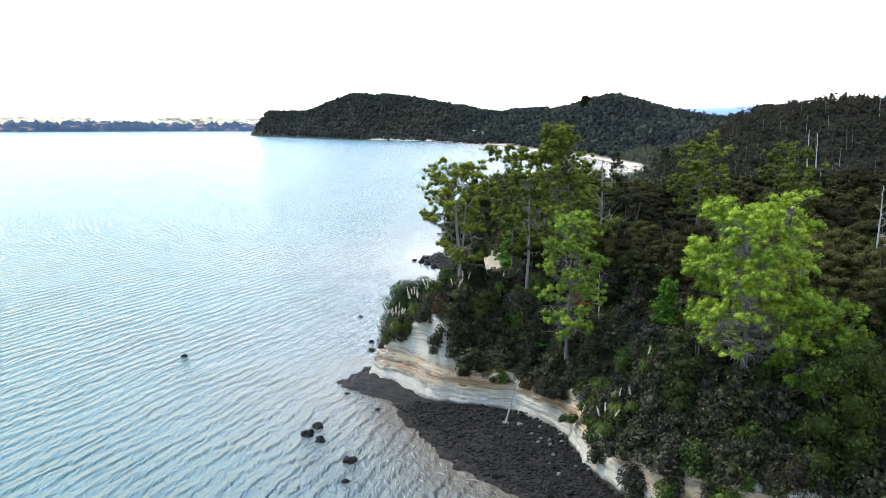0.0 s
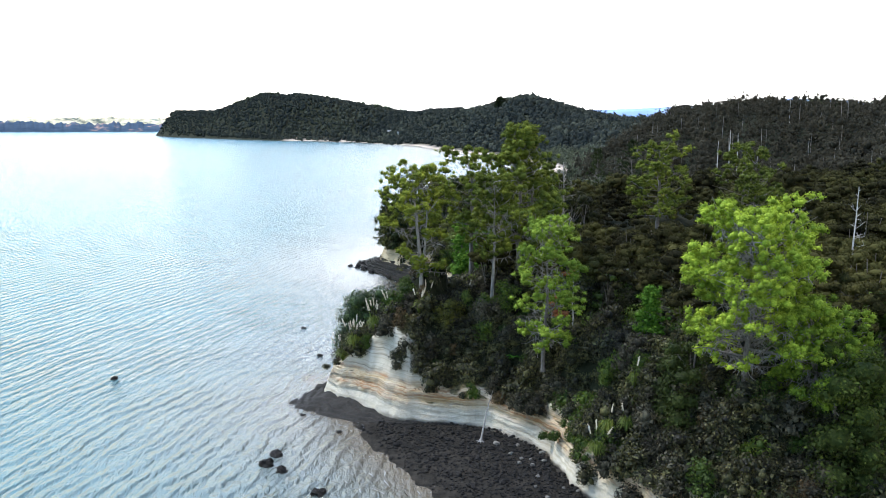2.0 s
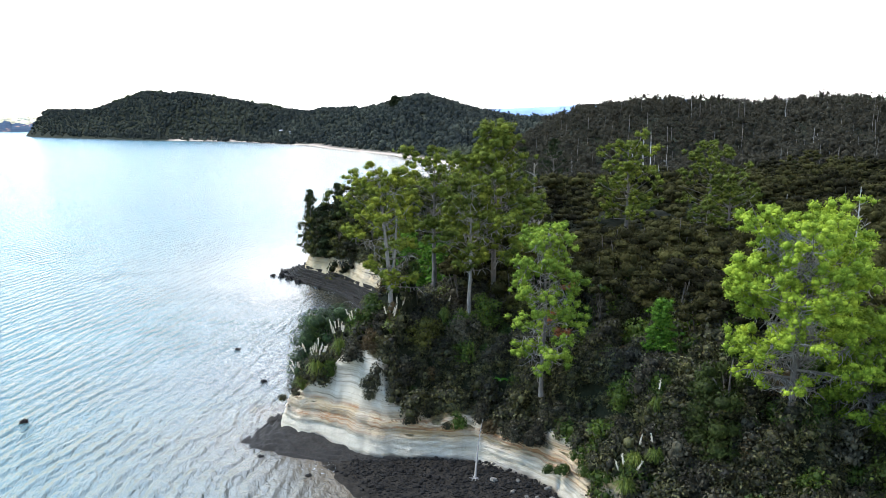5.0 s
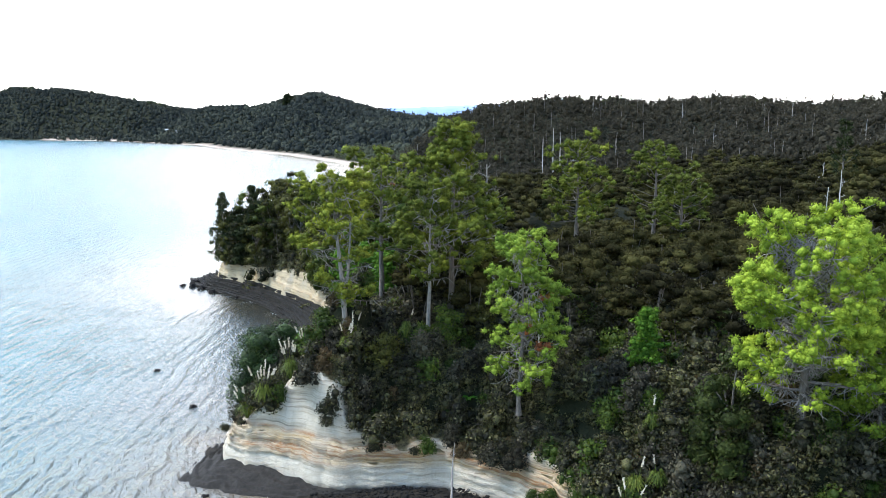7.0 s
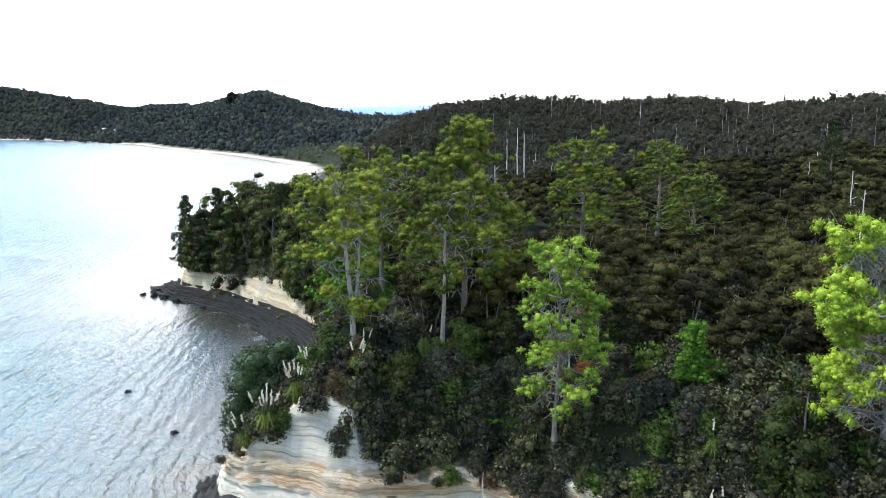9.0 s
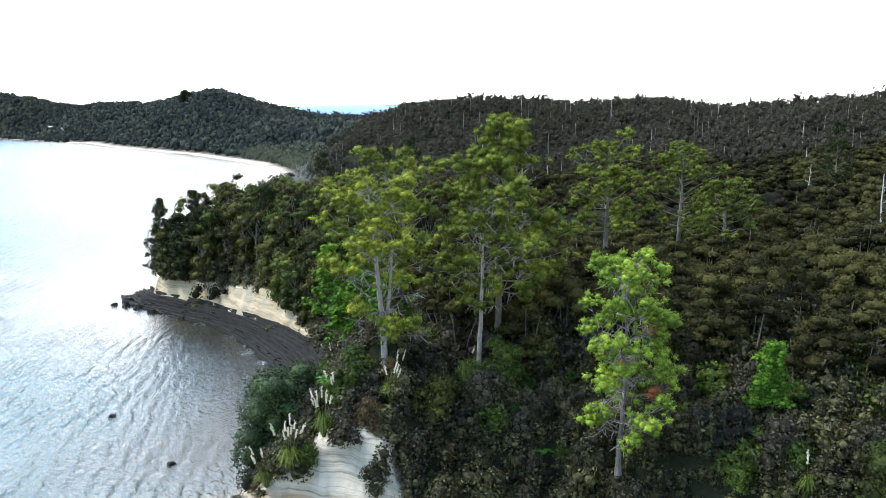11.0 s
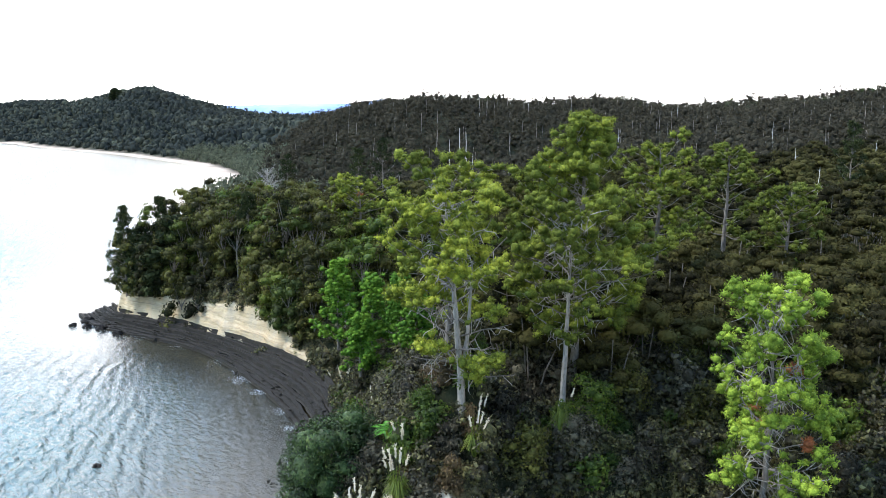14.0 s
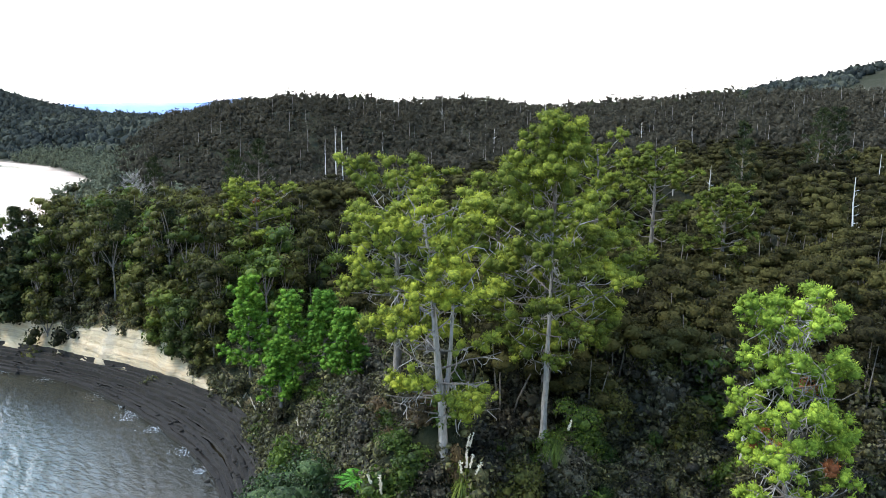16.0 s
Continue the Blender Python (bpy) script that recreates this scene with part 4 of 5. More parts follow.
    for i in range(5):
        g = np.random.default_rng(500 + i)
        lobes = [((0, 0, 4.5), (4.4, 4.4, 4.6))]
        v, f = lump(g, 1.0, 4, 5, 0.22, 1.0)
        tiny.append(join([(v * 3.6 + np.array([0, 0, 4.5]), f), blob_leaves(lobes, g, 0.045, 1.5, wild=1.0)]))
    xs, ys = scatter(-760, 1500, 300, 2700, 8.6, rng)
    z, d, hc = height(xs, ys)
    th = np.degrees(np.arctan2(xs - CENTRE[0], ys - CENTRE[1]))
    r = np.hypot(xs - CENTRE[0], ys - CENTRE[1])
    rb = np.interp(th, *RANGE_B)
    ok = (d > np.where(th < 4, 3, np.where(ys < 720, 34, 17))) & (r > 515) & (r < rb * 1.12) & (th < 80) & (th > -16)
    xs, ys, z = xs[ok], ys[ok], z[ok]
    tone = np.clip(0.4 + 0.6 * fbm(xs, ys, 300, 12) + rng.normal(0, 0.3, len(xs)), -0.2, 1.2)
    merged("hill_forest", tiny, xs, ys, z - 3.2, rng.uniform(0.75, 1.3, len(xs)), tone, HAZY_HILLWOOD, "dark wooded hills round the bay", "forest", rng)
    # two dark stands of pine on the inland skyline
    az = np.radians(np.concatenate([rng.normal(34.6, 1.0, 26), rng.normal(44.2, 1.6, 44), rng.uniform(50, 62, 30)]))
    rr = 425 + rng.normal(0, 10, len(az))
    xs, ys = CENTRE[0] + rr * np.sin(az), CENTRE[1] + rr * np.cos(az)
    merged("skyline_pines", tiny, xs, ys, height(xs, ys)[0] + 1.0, rng.uniform(0.5, 0.76, len(xs)), rng.random(len(xs)), PINE_DARK, "dark stands of pine on the inland skyline", "forest", rng)
    # taller trees along the crest of the far headland
    az = np.radians(np.concatenate([rng.uniform(-8.1, -5.0, 60), rng.uniform(-4.0, 3.5, 46)]))
    rr = np.interp(np.degrees(az), *RANGE_B) + rng.normal(0, 16, len(az))
    xs, ys = CENTRE[0] + rr * np.sin(az), CENTRE[1] + rr * np.cos(az)
    z = height(xs, ys)[0]
    merged("headland_pines", tiny, xs, ys, z + 0.3, rng.uniform(0.7, 1.3, len(xs)), rng.random(len(xs)), PINE_DARK, "tall dark pines along the crest of the headland", "forest", rng)


forest()


# small bushes clinging to the open face of the point
for k, (sx, sy, sz, ss) in enumerate(((-0.8, 88.0, 6.4, 0.6), (-0.9, 87.4, 5.6, 0.5), (0.3, 87.0, 4.8, 0.55), (-0.2, 87.6, 6.0, 0.7), (12.0, 74.2, 2.4, 0.42), (12.6, 72.6, 3.0, 0.5), (5.5, 83.3, 3.4, 0.4), (2.2, 84.6, 3.8, 0.45), (-8.8, 94.2, 3.7, 0.32), (-7.6, 92.6, 4.6, 0.3))):
    ob = new("shrub", SHRUB_MESH[(SCRUB_GREEN if k in (4, 5) else SCRUB).name][k % 7])
    ob.matrix_world = Matrix.LocRotScale((sx, sy, sz - 0.3), Euler((0, 0, k)), (ss, ss, ss * 0.9))
    tagged(ob, "small bush clinging to the pale cliff face", "shrub", "cliff bushes")

# ---------------------------------------------------------------- the northern point and its trees


def broad_tree(place, width, tall, mat, seed, label, n=9, per=9, size=0.26, trunk_r=0.25, name="broadleaf_tree"):
    """A leafy tree: trunk, forking limbs and a crown of many lobes."""
    rng = np.random.default_rng(seed)
    x, y = place[:2]
    z0 = place[2] if len(place) > 2 else ground_z(x, y)
    tree = new(name)
    tree.location = (x, y, z0)
    tagged(tree, label, "tree")
    lobes = []
    for i in range(n):
        a, q = rng.uniform(0, 6.28), np.sqrt(rng.uniform(0.02, 1.0)) * width * 0.72
        r = width * rng.uniform(0.28, 0.45)
        h = tall * (0.98 - 0.55 * (q / width) ** 2) * rng.uniform(0.78, 1.0) - r * 0.6
        lobes.append((np.array([q * np.cos(a), q * np.sin(a), h]), (r, r, r * rng.uniform(0.6, 0.85))))
        lobes.append((np.array([q * np.cos(a) * 1.2, q * np.sin(a) * 1.2, h * 0.55]), (r * 0.9, r * 0.9, r * 0.8)))
        if tall > 5:
            lobes.append((np.array([q * np.cos(a) * 1.25, q * np.sin(a) * 1.25, h * 0.22]), (r * 0.95, r * 0.95, r * 0.9)))
    stem = np.array([[0, 0, -0.5], [0.1, 0.05, tall * 0.2], [0.0, 0.1, tall * 0.4]])
    part("trunk", np_mesh("trunk", *tube(stem, [trunk_r * 1.3, trunk_r, trunk_r * 0.8], 8), BARK, smooth=True), tree)
    for c, r in lobes[::3 if tall > 5 else 2]:
        P = np.array([stem[2], stem[2] * 0.5 + c * 0.5 + rng.normal(0, 0.2, 3), c])
        part("limb", np_mesh("limb", *tube(P, [trunk_r * 0.5, trunk_r * 0.3, 0.04], 5), BARK, smooth=True), tree)
    V, F = join([cores(lobes, rng, 0.5 if name == "leafy_bush" else 0.66, 5, 7), blob_leaves(lobes, rng, per, size, low=-0.6)])
    part("crown", np_mesh("crown", V, F, mat, smooth=True, tone=float(rng.random())), tree)
    return tree


def north_point():
    rng = np.random.default_rng(77)
    xs, ys = scatter(2, 60, 116, 215, 3.5, rng)
    z, d, hc = top_z(xs, ys)
    ok = (d > np.where(ys > 160, 0.9, 1.6)) & (d < 24) & (ys > 139) & ((ys < 189) | (xs > 22))
    k = 0
    for x, y, zz, dd in zip(xs[ok], ys[ok], z[ok], d[ok]):
        u = rng.random()
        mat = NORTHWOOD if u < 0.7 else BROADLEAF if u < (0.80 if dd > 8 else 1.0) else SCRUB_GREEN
        wide = rng.uniform(2.2, 3.4)
        tall = ((10.0 if y > 158 else 7.0) if dd < 5 else 12.0) * rng.uniform(0.8, 1.2)
        broad_tree((x, y, zz - 0.3), wide, tall, mat, 900 + k, "dark green coastal tree on the far point" if mat != SCRUB_GREEN else "fresh green tree on the far point", 7, 6, 0.22, 0.12)
        k += 1
    xs, ys = scatter(0, 40, 104, 192, 2.0, rng)
    z, d, hc = top_z(xs, ys)
    ok = (d > np.where(ys > 150, 0.4, -0.2)) & (d < np.where(ys > 150, 6, 20)) & ((ys > 112) | (d > 18))
    xs, ys, z = xs[ok], ys[ok], z[ok]
    merged("bay_scrub", COARSE, xs, ys, z - 0.2, rng.uniform(0.6, 1.1, len(xs)), rng.random(len(xs)), SCRUB, "dark scrub on the slope above the small bay", "scrub", rng)


north_point()

# ---------------------------------------------------------------- the shore: boulders, ledges, rocks in the water


def stone_mesh(seed, radius, mat, squash=0.65, rings=5, sides=8):
    g = np.random.default_rng(seed)
    v, f = lump(g, radius, rings, sides, 0.16, squash)
    return np_mesh("stone", v, f, mat, smooth=False)


def boulder_beach():
    rng = np.random.default_rng(81)
    dark = [stone_mesh(600 + i, 0.5, ROCK) for i in range(8)]
    pale = [stone_mesh(620 + i, 0.5, ROCK_PALE) for i in range(4)]
    xs, ys = scatter(-9, 22, 50, 92, 0.25, rng)
    z, d, hc = height(xs, ys)
    c = cove_depth(xs, ys)
    ok = (d < 0.7) & (d > -13) & (c > 0.4 + 2.2 * rng.random(len(xs))) & (rng.random(len(xs)) < np.clip(1.15 - 0.05 * -d, 0.35, 1))
    ok &= ~((ys > 84.6) & (xs < -3.0))
    xs, ys, z, d = xs[ok], ys[ok], z[ok], d[ok]
    size = 0.05 + 0.15 * rng.random(len(xs)) ** 2 + 0.20 * (rng.random(len(xs)) < 0.04) * rng.random(len(xs))
    protos = [lump(np.random.default_rng(640 + i), 1.0, 4, 5 + i % 3, 0.24, 0.4 + 0.05 * i) for i in range(9)]
    big = np.argsort(-size * (1 + 0.4 * (ys > 66)))[:270]
    mask = np.ones(len(xs), bool)
    mask[big] = False
    beach = merged("boulder_beach", protos, xs[mask], ys[mask], z[mask] + 0.02, size[mask], rng.random(mask.sum()), ROCK, "dark grey cobbles and boulders below the cliff", "boulders", rng, smooth=False)
    tagged(beach, kind="structure")
    for i in big:
        light = (d[i] > -3.2) and xs[i] > 7 and rng.random() < 0.22
        ob = part("stone", (pale if light else dark)[int(rng.integers(0, 4 if light else 8))], beach)
        s = size[i] * 2.1
        ob.matrix_basis = Matrix.LocRotScale((xs[i], ys[i], z[i] + size[i] * 0.25), Euler((rng.uniform(-0.4, 0.4), rng.uniform(-0.4, 0.4), rng.uniform(0, 6.28))), (s, s * rng.uniform(0.7, 1.2), s))


boulder_beach()


def sea_rock(x, y, size, seed, tall=0.75):
    """A dark rock awash, weathered into knobs."""
    g = np.random.default_rng(seed)
    v, f = lump(g, size, 8, 12, 0.07, tall)
    v = v * (1 + 0.34 * fbm(v[:, 0] * 1.7, v[:, 1] * 1.7 + v[:, 2], size * 2.4, seed, 2))[:, None]
    ob = new("sea_rock", np_mesh("sea_rock", v, f, ROCK))
    ob.location = (x, y, -0.05)
    tagged(ob, "dark wet boulder standing in the shallow sea", "rock", "rocks in the water")


for k, (rx, ry, rs) in enumerate(((-13.0, 78.3, 0.62), (-13.7, 76.2, 0.72), (-12.2, 74.6, 0.58), (-8.7, 69.8, 0.64), (-8.6, 65.5, 0.4), (-35.1, 103.7, 0.5), (-13.5, 126.1, 0.40),
                                  (-3.4, 176.0, 0.9), (-5.0, 178.5, 0.7), (-4.2, 182.0, 1.0), (-6.6, 180.5, 0.6), (-2.0, 172.0, 0.7), (1.6, 165.5, 0.5), (-11.2, 88.6, 0.3), (-7.2, 83.3, 0.35), (-10.4, 111.0, 0.4))):
    sea_rock(rx, ry, rs, 700 + k)


def ledge(name, inner, outer, z_in, z_out, ribs, seed, label, mat=SHELF, joint=0.03):
    """A wave-cut platform: long beds of rock side by side, stepping down to the water."""
    g = np.random.default_rng(seed)
    A, B = smooth_line([(*p, 0) for p in inner], 0.6)[:, :2], smooth_line([(*p, 0) for p in outer], 0.6)[:, :2]
    n = 160
    ta, tb = np.linspace(0, 1, len(A)), np.linspace(0, 1, len(B))
    t = np.linspace(0, 1, n)
    A = np.stack([np.interp(t, ta, A[:, k]) for k in (0, 1)], -1)
    B = np.stack([np.interp(t, tb, B[:, k]) for k in (0, 1)], -1)
    shelf = None
    for r in range(ribs):
        u0, u1, u2 = r / ribs, (r + 0.74) / ribs, (r + 1.02) / ribs
        wave = 0.026 * fbm(t * 40, t * 0 + r * 7, 12, seed + r, 3) + 0.026 * fbm(t * 40, t * 0, 1.6, seed + 20 + r, 3)
        lift = g.uniform(-0.16, 0.20)
        prof = [(u0, -0.9), (u0, lift), (u1, lift + 0.06), (u1, -0.34), (u2, -0.40)]
        V = []
        for u, dz in prof:
            uu = np.clip(u + 0.8 * wave, 0, 1.1)[:, None]
            P = A * (1 - uu) + B * uu
            zi = np.interp(t, *z_in)
            z = zi + (z_out - zi) * (r + 0.5) / ribs + dz + 0.12 * fbm(t * 60, t * 0, 6, seed + 50 + r, 4) + joint * np.sign(np.sin(t * 34 + r * 2.1 + 2 * np.sin(t * 11 + r)))
            V.append(np.column_stack([P, z]))
        V = np.stack(V, 1)
        m = V.shape[1]
        i, j = np.meshgrid(np.arange(n - 1), np.arange(m - 1), indexing="ij")
        F = np.stack([i * m + j, (i + 1) * m + j, (i + 1) * m + j + 1, i * m + j + 1], -1).reshape(-1, 4)
        me = np_mesh("bed", V.reshape(-1, 3), F, mat)
        if shelf is None:
            shelf = new(name, me)
            tagged(shelf, label, "rock shelf", kind="structure")
        else:
            part("bed", me, shelf)


ledge("shelf_north", [(3.0, 111), (7.6, 118), (10.6, 126), (12.2, 135), (11.4, 145), (10.2, 152), (7.0, 165), (3.6, 175), (1.0, 181), (0.6, 187)],
      [(-1.6, 110), (2.2, 117.5), (4.8, 125), (5.7, 132), (6.0, 141.5), (5.8, 150), (4.2, 159), (1.0, 166.5), (-2.2, 172.8), (-4.4, 179), (-4.8, 187)], ((0, 0.42, 0.62, 1), (2.4, 2.5, 2.1, 1.3)), 0.02, 9, 31, "dark banded mudstone ledges along the foot of the cliff", joint=0.04)


def apron():
    """The smooth dark tongue of rock that runs out from the tip of the point."""
    inner = smooth_line([(6.0, 81.6, 0), (2.6, 83.4, 0), (-0.6, 84.6, 0), (-3.0, 86.6, 0), (-5.4, 89.2, 0), (-7.8, 92.4, 0), (-8.4, 95.5, 0), (-7.2, 99, 0)], 0.3)
    outer = smooth_line([(5.6, 80.8, 0), (1.8, 82.3, 0), (-1.8, 83.3, 0), (-5.2, 85.2, 0), (-9.2, 88.0, 0), (-13.0, 91.6, 0), (-12.2, 94.4, 0), (-9.6, 99.6, 0)], 0.3)
    n, m = 150, 34
    t, u = np.linspace(0, 1, n), np.linspace(0, 1.06, m)[None]
    A, B = (np.stack([np.interp(t, np.linspace(0, 1, len(Q)), Q[:, k]) for k in (0, 1)], -1)[:, None] for Q in (inner, outer))
    P = A * (1 - u[..., None]) + B * u[..., None]
    X, Y = P[..., 0], P[..., 1]
    top = np.interp(t, [0, 0.15, 0.4, 0.62, 0.8, 1.0], [0.3, 0.5, 0.8, 1.25, 1.1, 0.6])[:, None]
    Z = top * np.clip(1 - u, 0, 1) ** 0.9 - 0.12 - 1.2 * np.clip(u - 0.94, 0, 1)
    Z = Z + 0.11 * fbm(X, Y, 3.2, 41, 4) + 0.10 * np.sin(u * 26 + 2.5 * fbm(X, Y, 5, 42, 2))
    V = np.stack([X, Y, Z], -1).reshape(-1, 3)
    i, j = np.meshgrid(np.arange(n - 1), np.arange(m - 1), indexing="ij")
    F = np.stack([i * m + j, (i + 1) * m + j, (i + 1) * m + j + 1, i * m + j + 1], -1).reshape(-1, 4)
    tagged(new("shelf_point", np_mesh("shelf_point", V, F, APRON, smooth=True)), "smooth dark mudstone apron at the tip of the point", "rock shelf", kind="structure")


apron()


def shelf_rubble():
    """Loose stones lying about on the northern shelf and under its cliff."""
    rng = np.random.default_rng(83)
    xs, ys = scatter(-4, 14, 112, 184, 0.75, rng)
    d = shore(xs, ys)[0]
    ok = (d < 0.8) & (d > -5.5) & (rng.random(len(xs)) < 0.30)
    xs, ys, d = xs[ok], ys[ok], d[ok]
    protos = [lump(np.random.default_rng(660 + i), 1.0, 4, 6, 0.18, 0.5) for i in range(6)]
    merged("shelf_rubble", protos, xs, ys, np.clip(1.8 + 0.33 * d, 0.05, 2.0), 0.08 + 0.2 * rng.random(len(xs)) ** 2.5, rng.random(len(xs)), SHELF, "loose dark stones strewn over the rock shelf", "rubble", rng)


shelf_rubble()


def driftwood_log():
    """The dead trunk that leans on the cliff, root plate down."""
    log = new("driftwood_log")
    log.location = (6.5, 77.6, 0.75)
    tagged(log, "bleached dead tree trunk leaning against the cliff", "log")
    P = np.array([[0, 0, 0], [0.35, 0.8, 0.95], [0.75, 1.7, 1.9], [1.2, 2.6, 2.9], [1.75, 3.5, 3.9]])
    part("trunk", np_mesh("trunk", *tube(P, [0.12, 0.09, 0.07, 0.045, 0.02], 8), BARK_PALE, smooth=True), log)
    g = np.random.default_rng(3)
    for k in range(7):
        a = k * 0.9
        Q = np.array([[0, 0, 0.05], [0.25 * np.cos(a), 0.2 * np.sin(a) - 0.05, 0.05], [0.55 * np.cos(a), 0.45 * np.sin(a) - 0.1, g.uniform(-0.2, 0.3)]])
        part("root", np_mesh("root", *tube(Q, [0.07, 0.05, 0.015], 5), TWIG, smooth=True), log)
    for k in range(3):
        b = P[2] + (P[3] - P[2]) * k * 0.6
        Q = np.array([b, b + np.array([0.3, -0.1, 0.25]) * g.uniform(0.6, 1.2)])
        part("stub", np_mesh("stub", *tube(Q, [0.03, 0.01], 5), DEADWOOD, smooth=True), log)


driftwood_log()


def foam(spots, seed):
    """Broken white water along the rocks."""
    g = np.random.default_rng(seed)
    m = Mat("sea_foam", 0.8, 0.3)
    m.color(m.ramp(m.noise(m.pos(), 6, 3), [(0.3, (0.25, 0.29, 0.31)), (0.6, (0.55, 0.58, 0.6))]))
    parts = []
    for x, y, rad, cnt in spots:
        for _ in range(cnt):
            a = np.sort(g.uniform(0, 6.28, 4))
            c = np.array([x, y, 0.0]) + np.append(g.normal(0, rad, 2), 0.10)
            r = g.uniform(0.02, 0.06)
            V = np.stack([c[0] + r * 1.7 * np.cos(a), c[1] + r * np.sin(a), c[2] + g.uniform(-0.02, 0.03, 4)], -1)
            parts.append((V, np.array([[0, 1, 2, 3]])))
    ob = new("sea_foam", np_mesh("sea_foam", *join(parts), m.m))
    tagged(ob, "thin white foam where small waves break on rock", "foam", kind="stuff")


foam([(4.6, 125.0, 0.5, 160), (5.4, 130.0, 0.6, 120), (5.8, 137.0, 0.6, 120), (5.8, 142.5, 0.8, 220), (6.6, 145.5, 0.6, 120), (5.6, 151.0, 0.8, 90), (3.6, 160.5, 1.0, 120), (0.6, 167.5, 1.2, 120), (-2.8, 173.5, 1.2, 160), (-5.0, 179.0, 1.6, 200), (2.0, 117.0, 0.6, 120), (-6.2, 84.6, 0.7, 60), (-3.4, 76.6, 0.6, 16), (0.4, 68.6, 0.6, 12)], 9)


def wavelets():
    """Small waves running up the cove: thin broken crests of foam, one behind the other."""
    g = np.random.default_rng(12)
    m = Mat("wave_crest", 0.6, 0.4)
    m.color(m.ramp(m.noise(m.pos(), 5, 4), [(0.35, (0.15, 0.14, 0.12)), (0.65, (0.42, 0.41, 0.39))]))
    L = smooth_line([(*p, 0) for p in COVE], 0.12)[:, :2]
    T = unit(np.gradient(L, axis=0))
    out = np.stack([T[:, 1], -T[:, 0]], -1)
    s = np.arange(len(L)) * 0.12
    parts = []
    for k, off in enumerate((0.15, 1.1, 2.0, 3.1, 4.4, 6.0)):
        wob = off + 0.5 * fbm(s, s * 0 + k, 7, 60 + k, 3)
        wide = np.clip(0.0 + 0.08 * fbm(s, s * 0, 3.0, 70 + k, 3), 0.0, 0.07) * (1.0 if k < 4 else 0.7)
        A, B = L + out * (wob - wide)[:, None], L + out * (wob + wide)[:, None]
        keep = np.flatnonzero((wide[:-1] > 0.015) & (L[:-1, 1] > 56) & (L[:-1, 1] < 74))
        for i in keep:
            parts.append((np.array([[*A[i], 0.03], [*B[i], 0.03], [*B[i + 1], 0.05], [*A[i + 1], 0.05]]), np.array([[0, 1, 2, 3]])))
    ob = new("wave_foam", np_mesh("wave_foam", *join(parts), m.m))
    tagged(ob, "thin curved lines of foam on brown shallow water", "foam", kind="stuff")


wavelets()

# ---------------------------------------------------------------- pampas, ferns, leafy bushes


def pampas(place, tall, plumes, seed, spread=1.0, fan=0.35):
    """A pampas clump: arching blades, upright stalks, feathery cream plumes."""
    g = np.random.default_rng(seed)
    x, y = place[:2]
    z0 = place[2] if len(place) > 2 else ground_z(x, y)
    clump = new("pampas_grass")
    clump.location = (x, y, z0)
    tagged(clump, "pampas grass with tall cream plumes above yellow-green blades", "grass", "pampas clumps")
    Vs, n = [], 150
    for k in range(n):
        a = g.uniform(0, 6.28)
        o = np.array([np.cos(a), np.sin(a), 0])
        s = np.array([-np.sin(a), np.cos(a), 0]) * 0.022
        ln, h = spread * g.uniform(0.5, 1.15), tall * g.uniform(0.35, 0.6)
        p0, p1, p2 = o * 0.1, o * ln * 0.5 + [0, 0, h], o * ln + [0, 0, h * g.uniform(0.3, 0.8)]
        Vs += [np.stack([p0 - s, p0 + s, p1 + s, p1 - s]), np.stack([p1 - s, p1 + s, p2 + s * 0.3, p2 - s * 0.3])]
    V = np.concatenate(Vs)
    part("leaves", np_mesh("leaves", V, np.arange(len(V)).reshape(-1, 4), GRASSY), clump)
    for k in range(plumes):
        a, q = g.uniform(0, 6.28), g.uniform(0.1, fan)
        h = tall * g.uniform(0.78, 1.05)
        top = np.array([np.cos(a) * q * h, np.sin(a) * q * h, h])
        P = np.array([[0, 0, 0.1], top * 0.5 + [0, 0, h * 0.08], top])
        stalk = part("stalk", np_mesh("stalk", *tube(P, [0.015, 0.012, 0.008], 4), GRASSY), clump)
        t = np.linspace(0, 1, 6)
        ln = 0.62 * g.uniform(0.8, 1.2)
        d = unit(top - P[1])
        Q = top - d * 0.1 + d * (t * ln)[:, None]
        geo = tube(Q, 0.055 * np.array([0.35, 0.9, 1.0, 0.85, 0.55, 0.08]), 6)
        hair = needle_tufts(Q[g.integers(0, 6, 26)] + g.normal(0, 0.02, (26, 3)), np.repeat(d[None], 26, 0), 0.14, g, 2, 0.2, 0.45)
        part("plume", np_mesh("plume", *join([geo, hair]), PLUME), stalk)


pampas((-3.4, 90.8, 8.6), 2.9, 9, 1, 1.0)
pampas((-5.6, 91.8, 6.4), 2.9, 11, 2, 1.2, 0.5)
pampas((-6.9, 93.2, 4.6), 2.5, 7, 3, 1.1, 0.5)
pampas((1.6, 90.2, 10.6), 2.5, 5, 4, 0.9)
pampas((2.4, 91.2, 11.2), 2.6, 2, 5, 0.8)
pampas((-1.6, 93.0, 9.8), 2.3, 3, 6, 0.8)
pampas((6.4, 88.0, 12.0), 2.6, 1, 7, 0.7)
pampas((13.8, 64.6, 4.6), 2.0, 3, 8, 1.1, 0.6)
pampas((15.0, 65.6, 6.0), 2.1, 1, 9, 0.9)
pampas((16.4, 65.0, 6.4), 2.1, 1, 10, 0.8)
pampas((22.0, 62.0, 8.4), 2.4, 1, 11, 0.7)
pampas((18.0, 68.0, 9.0), 2.3, 1, 12, 0.7)
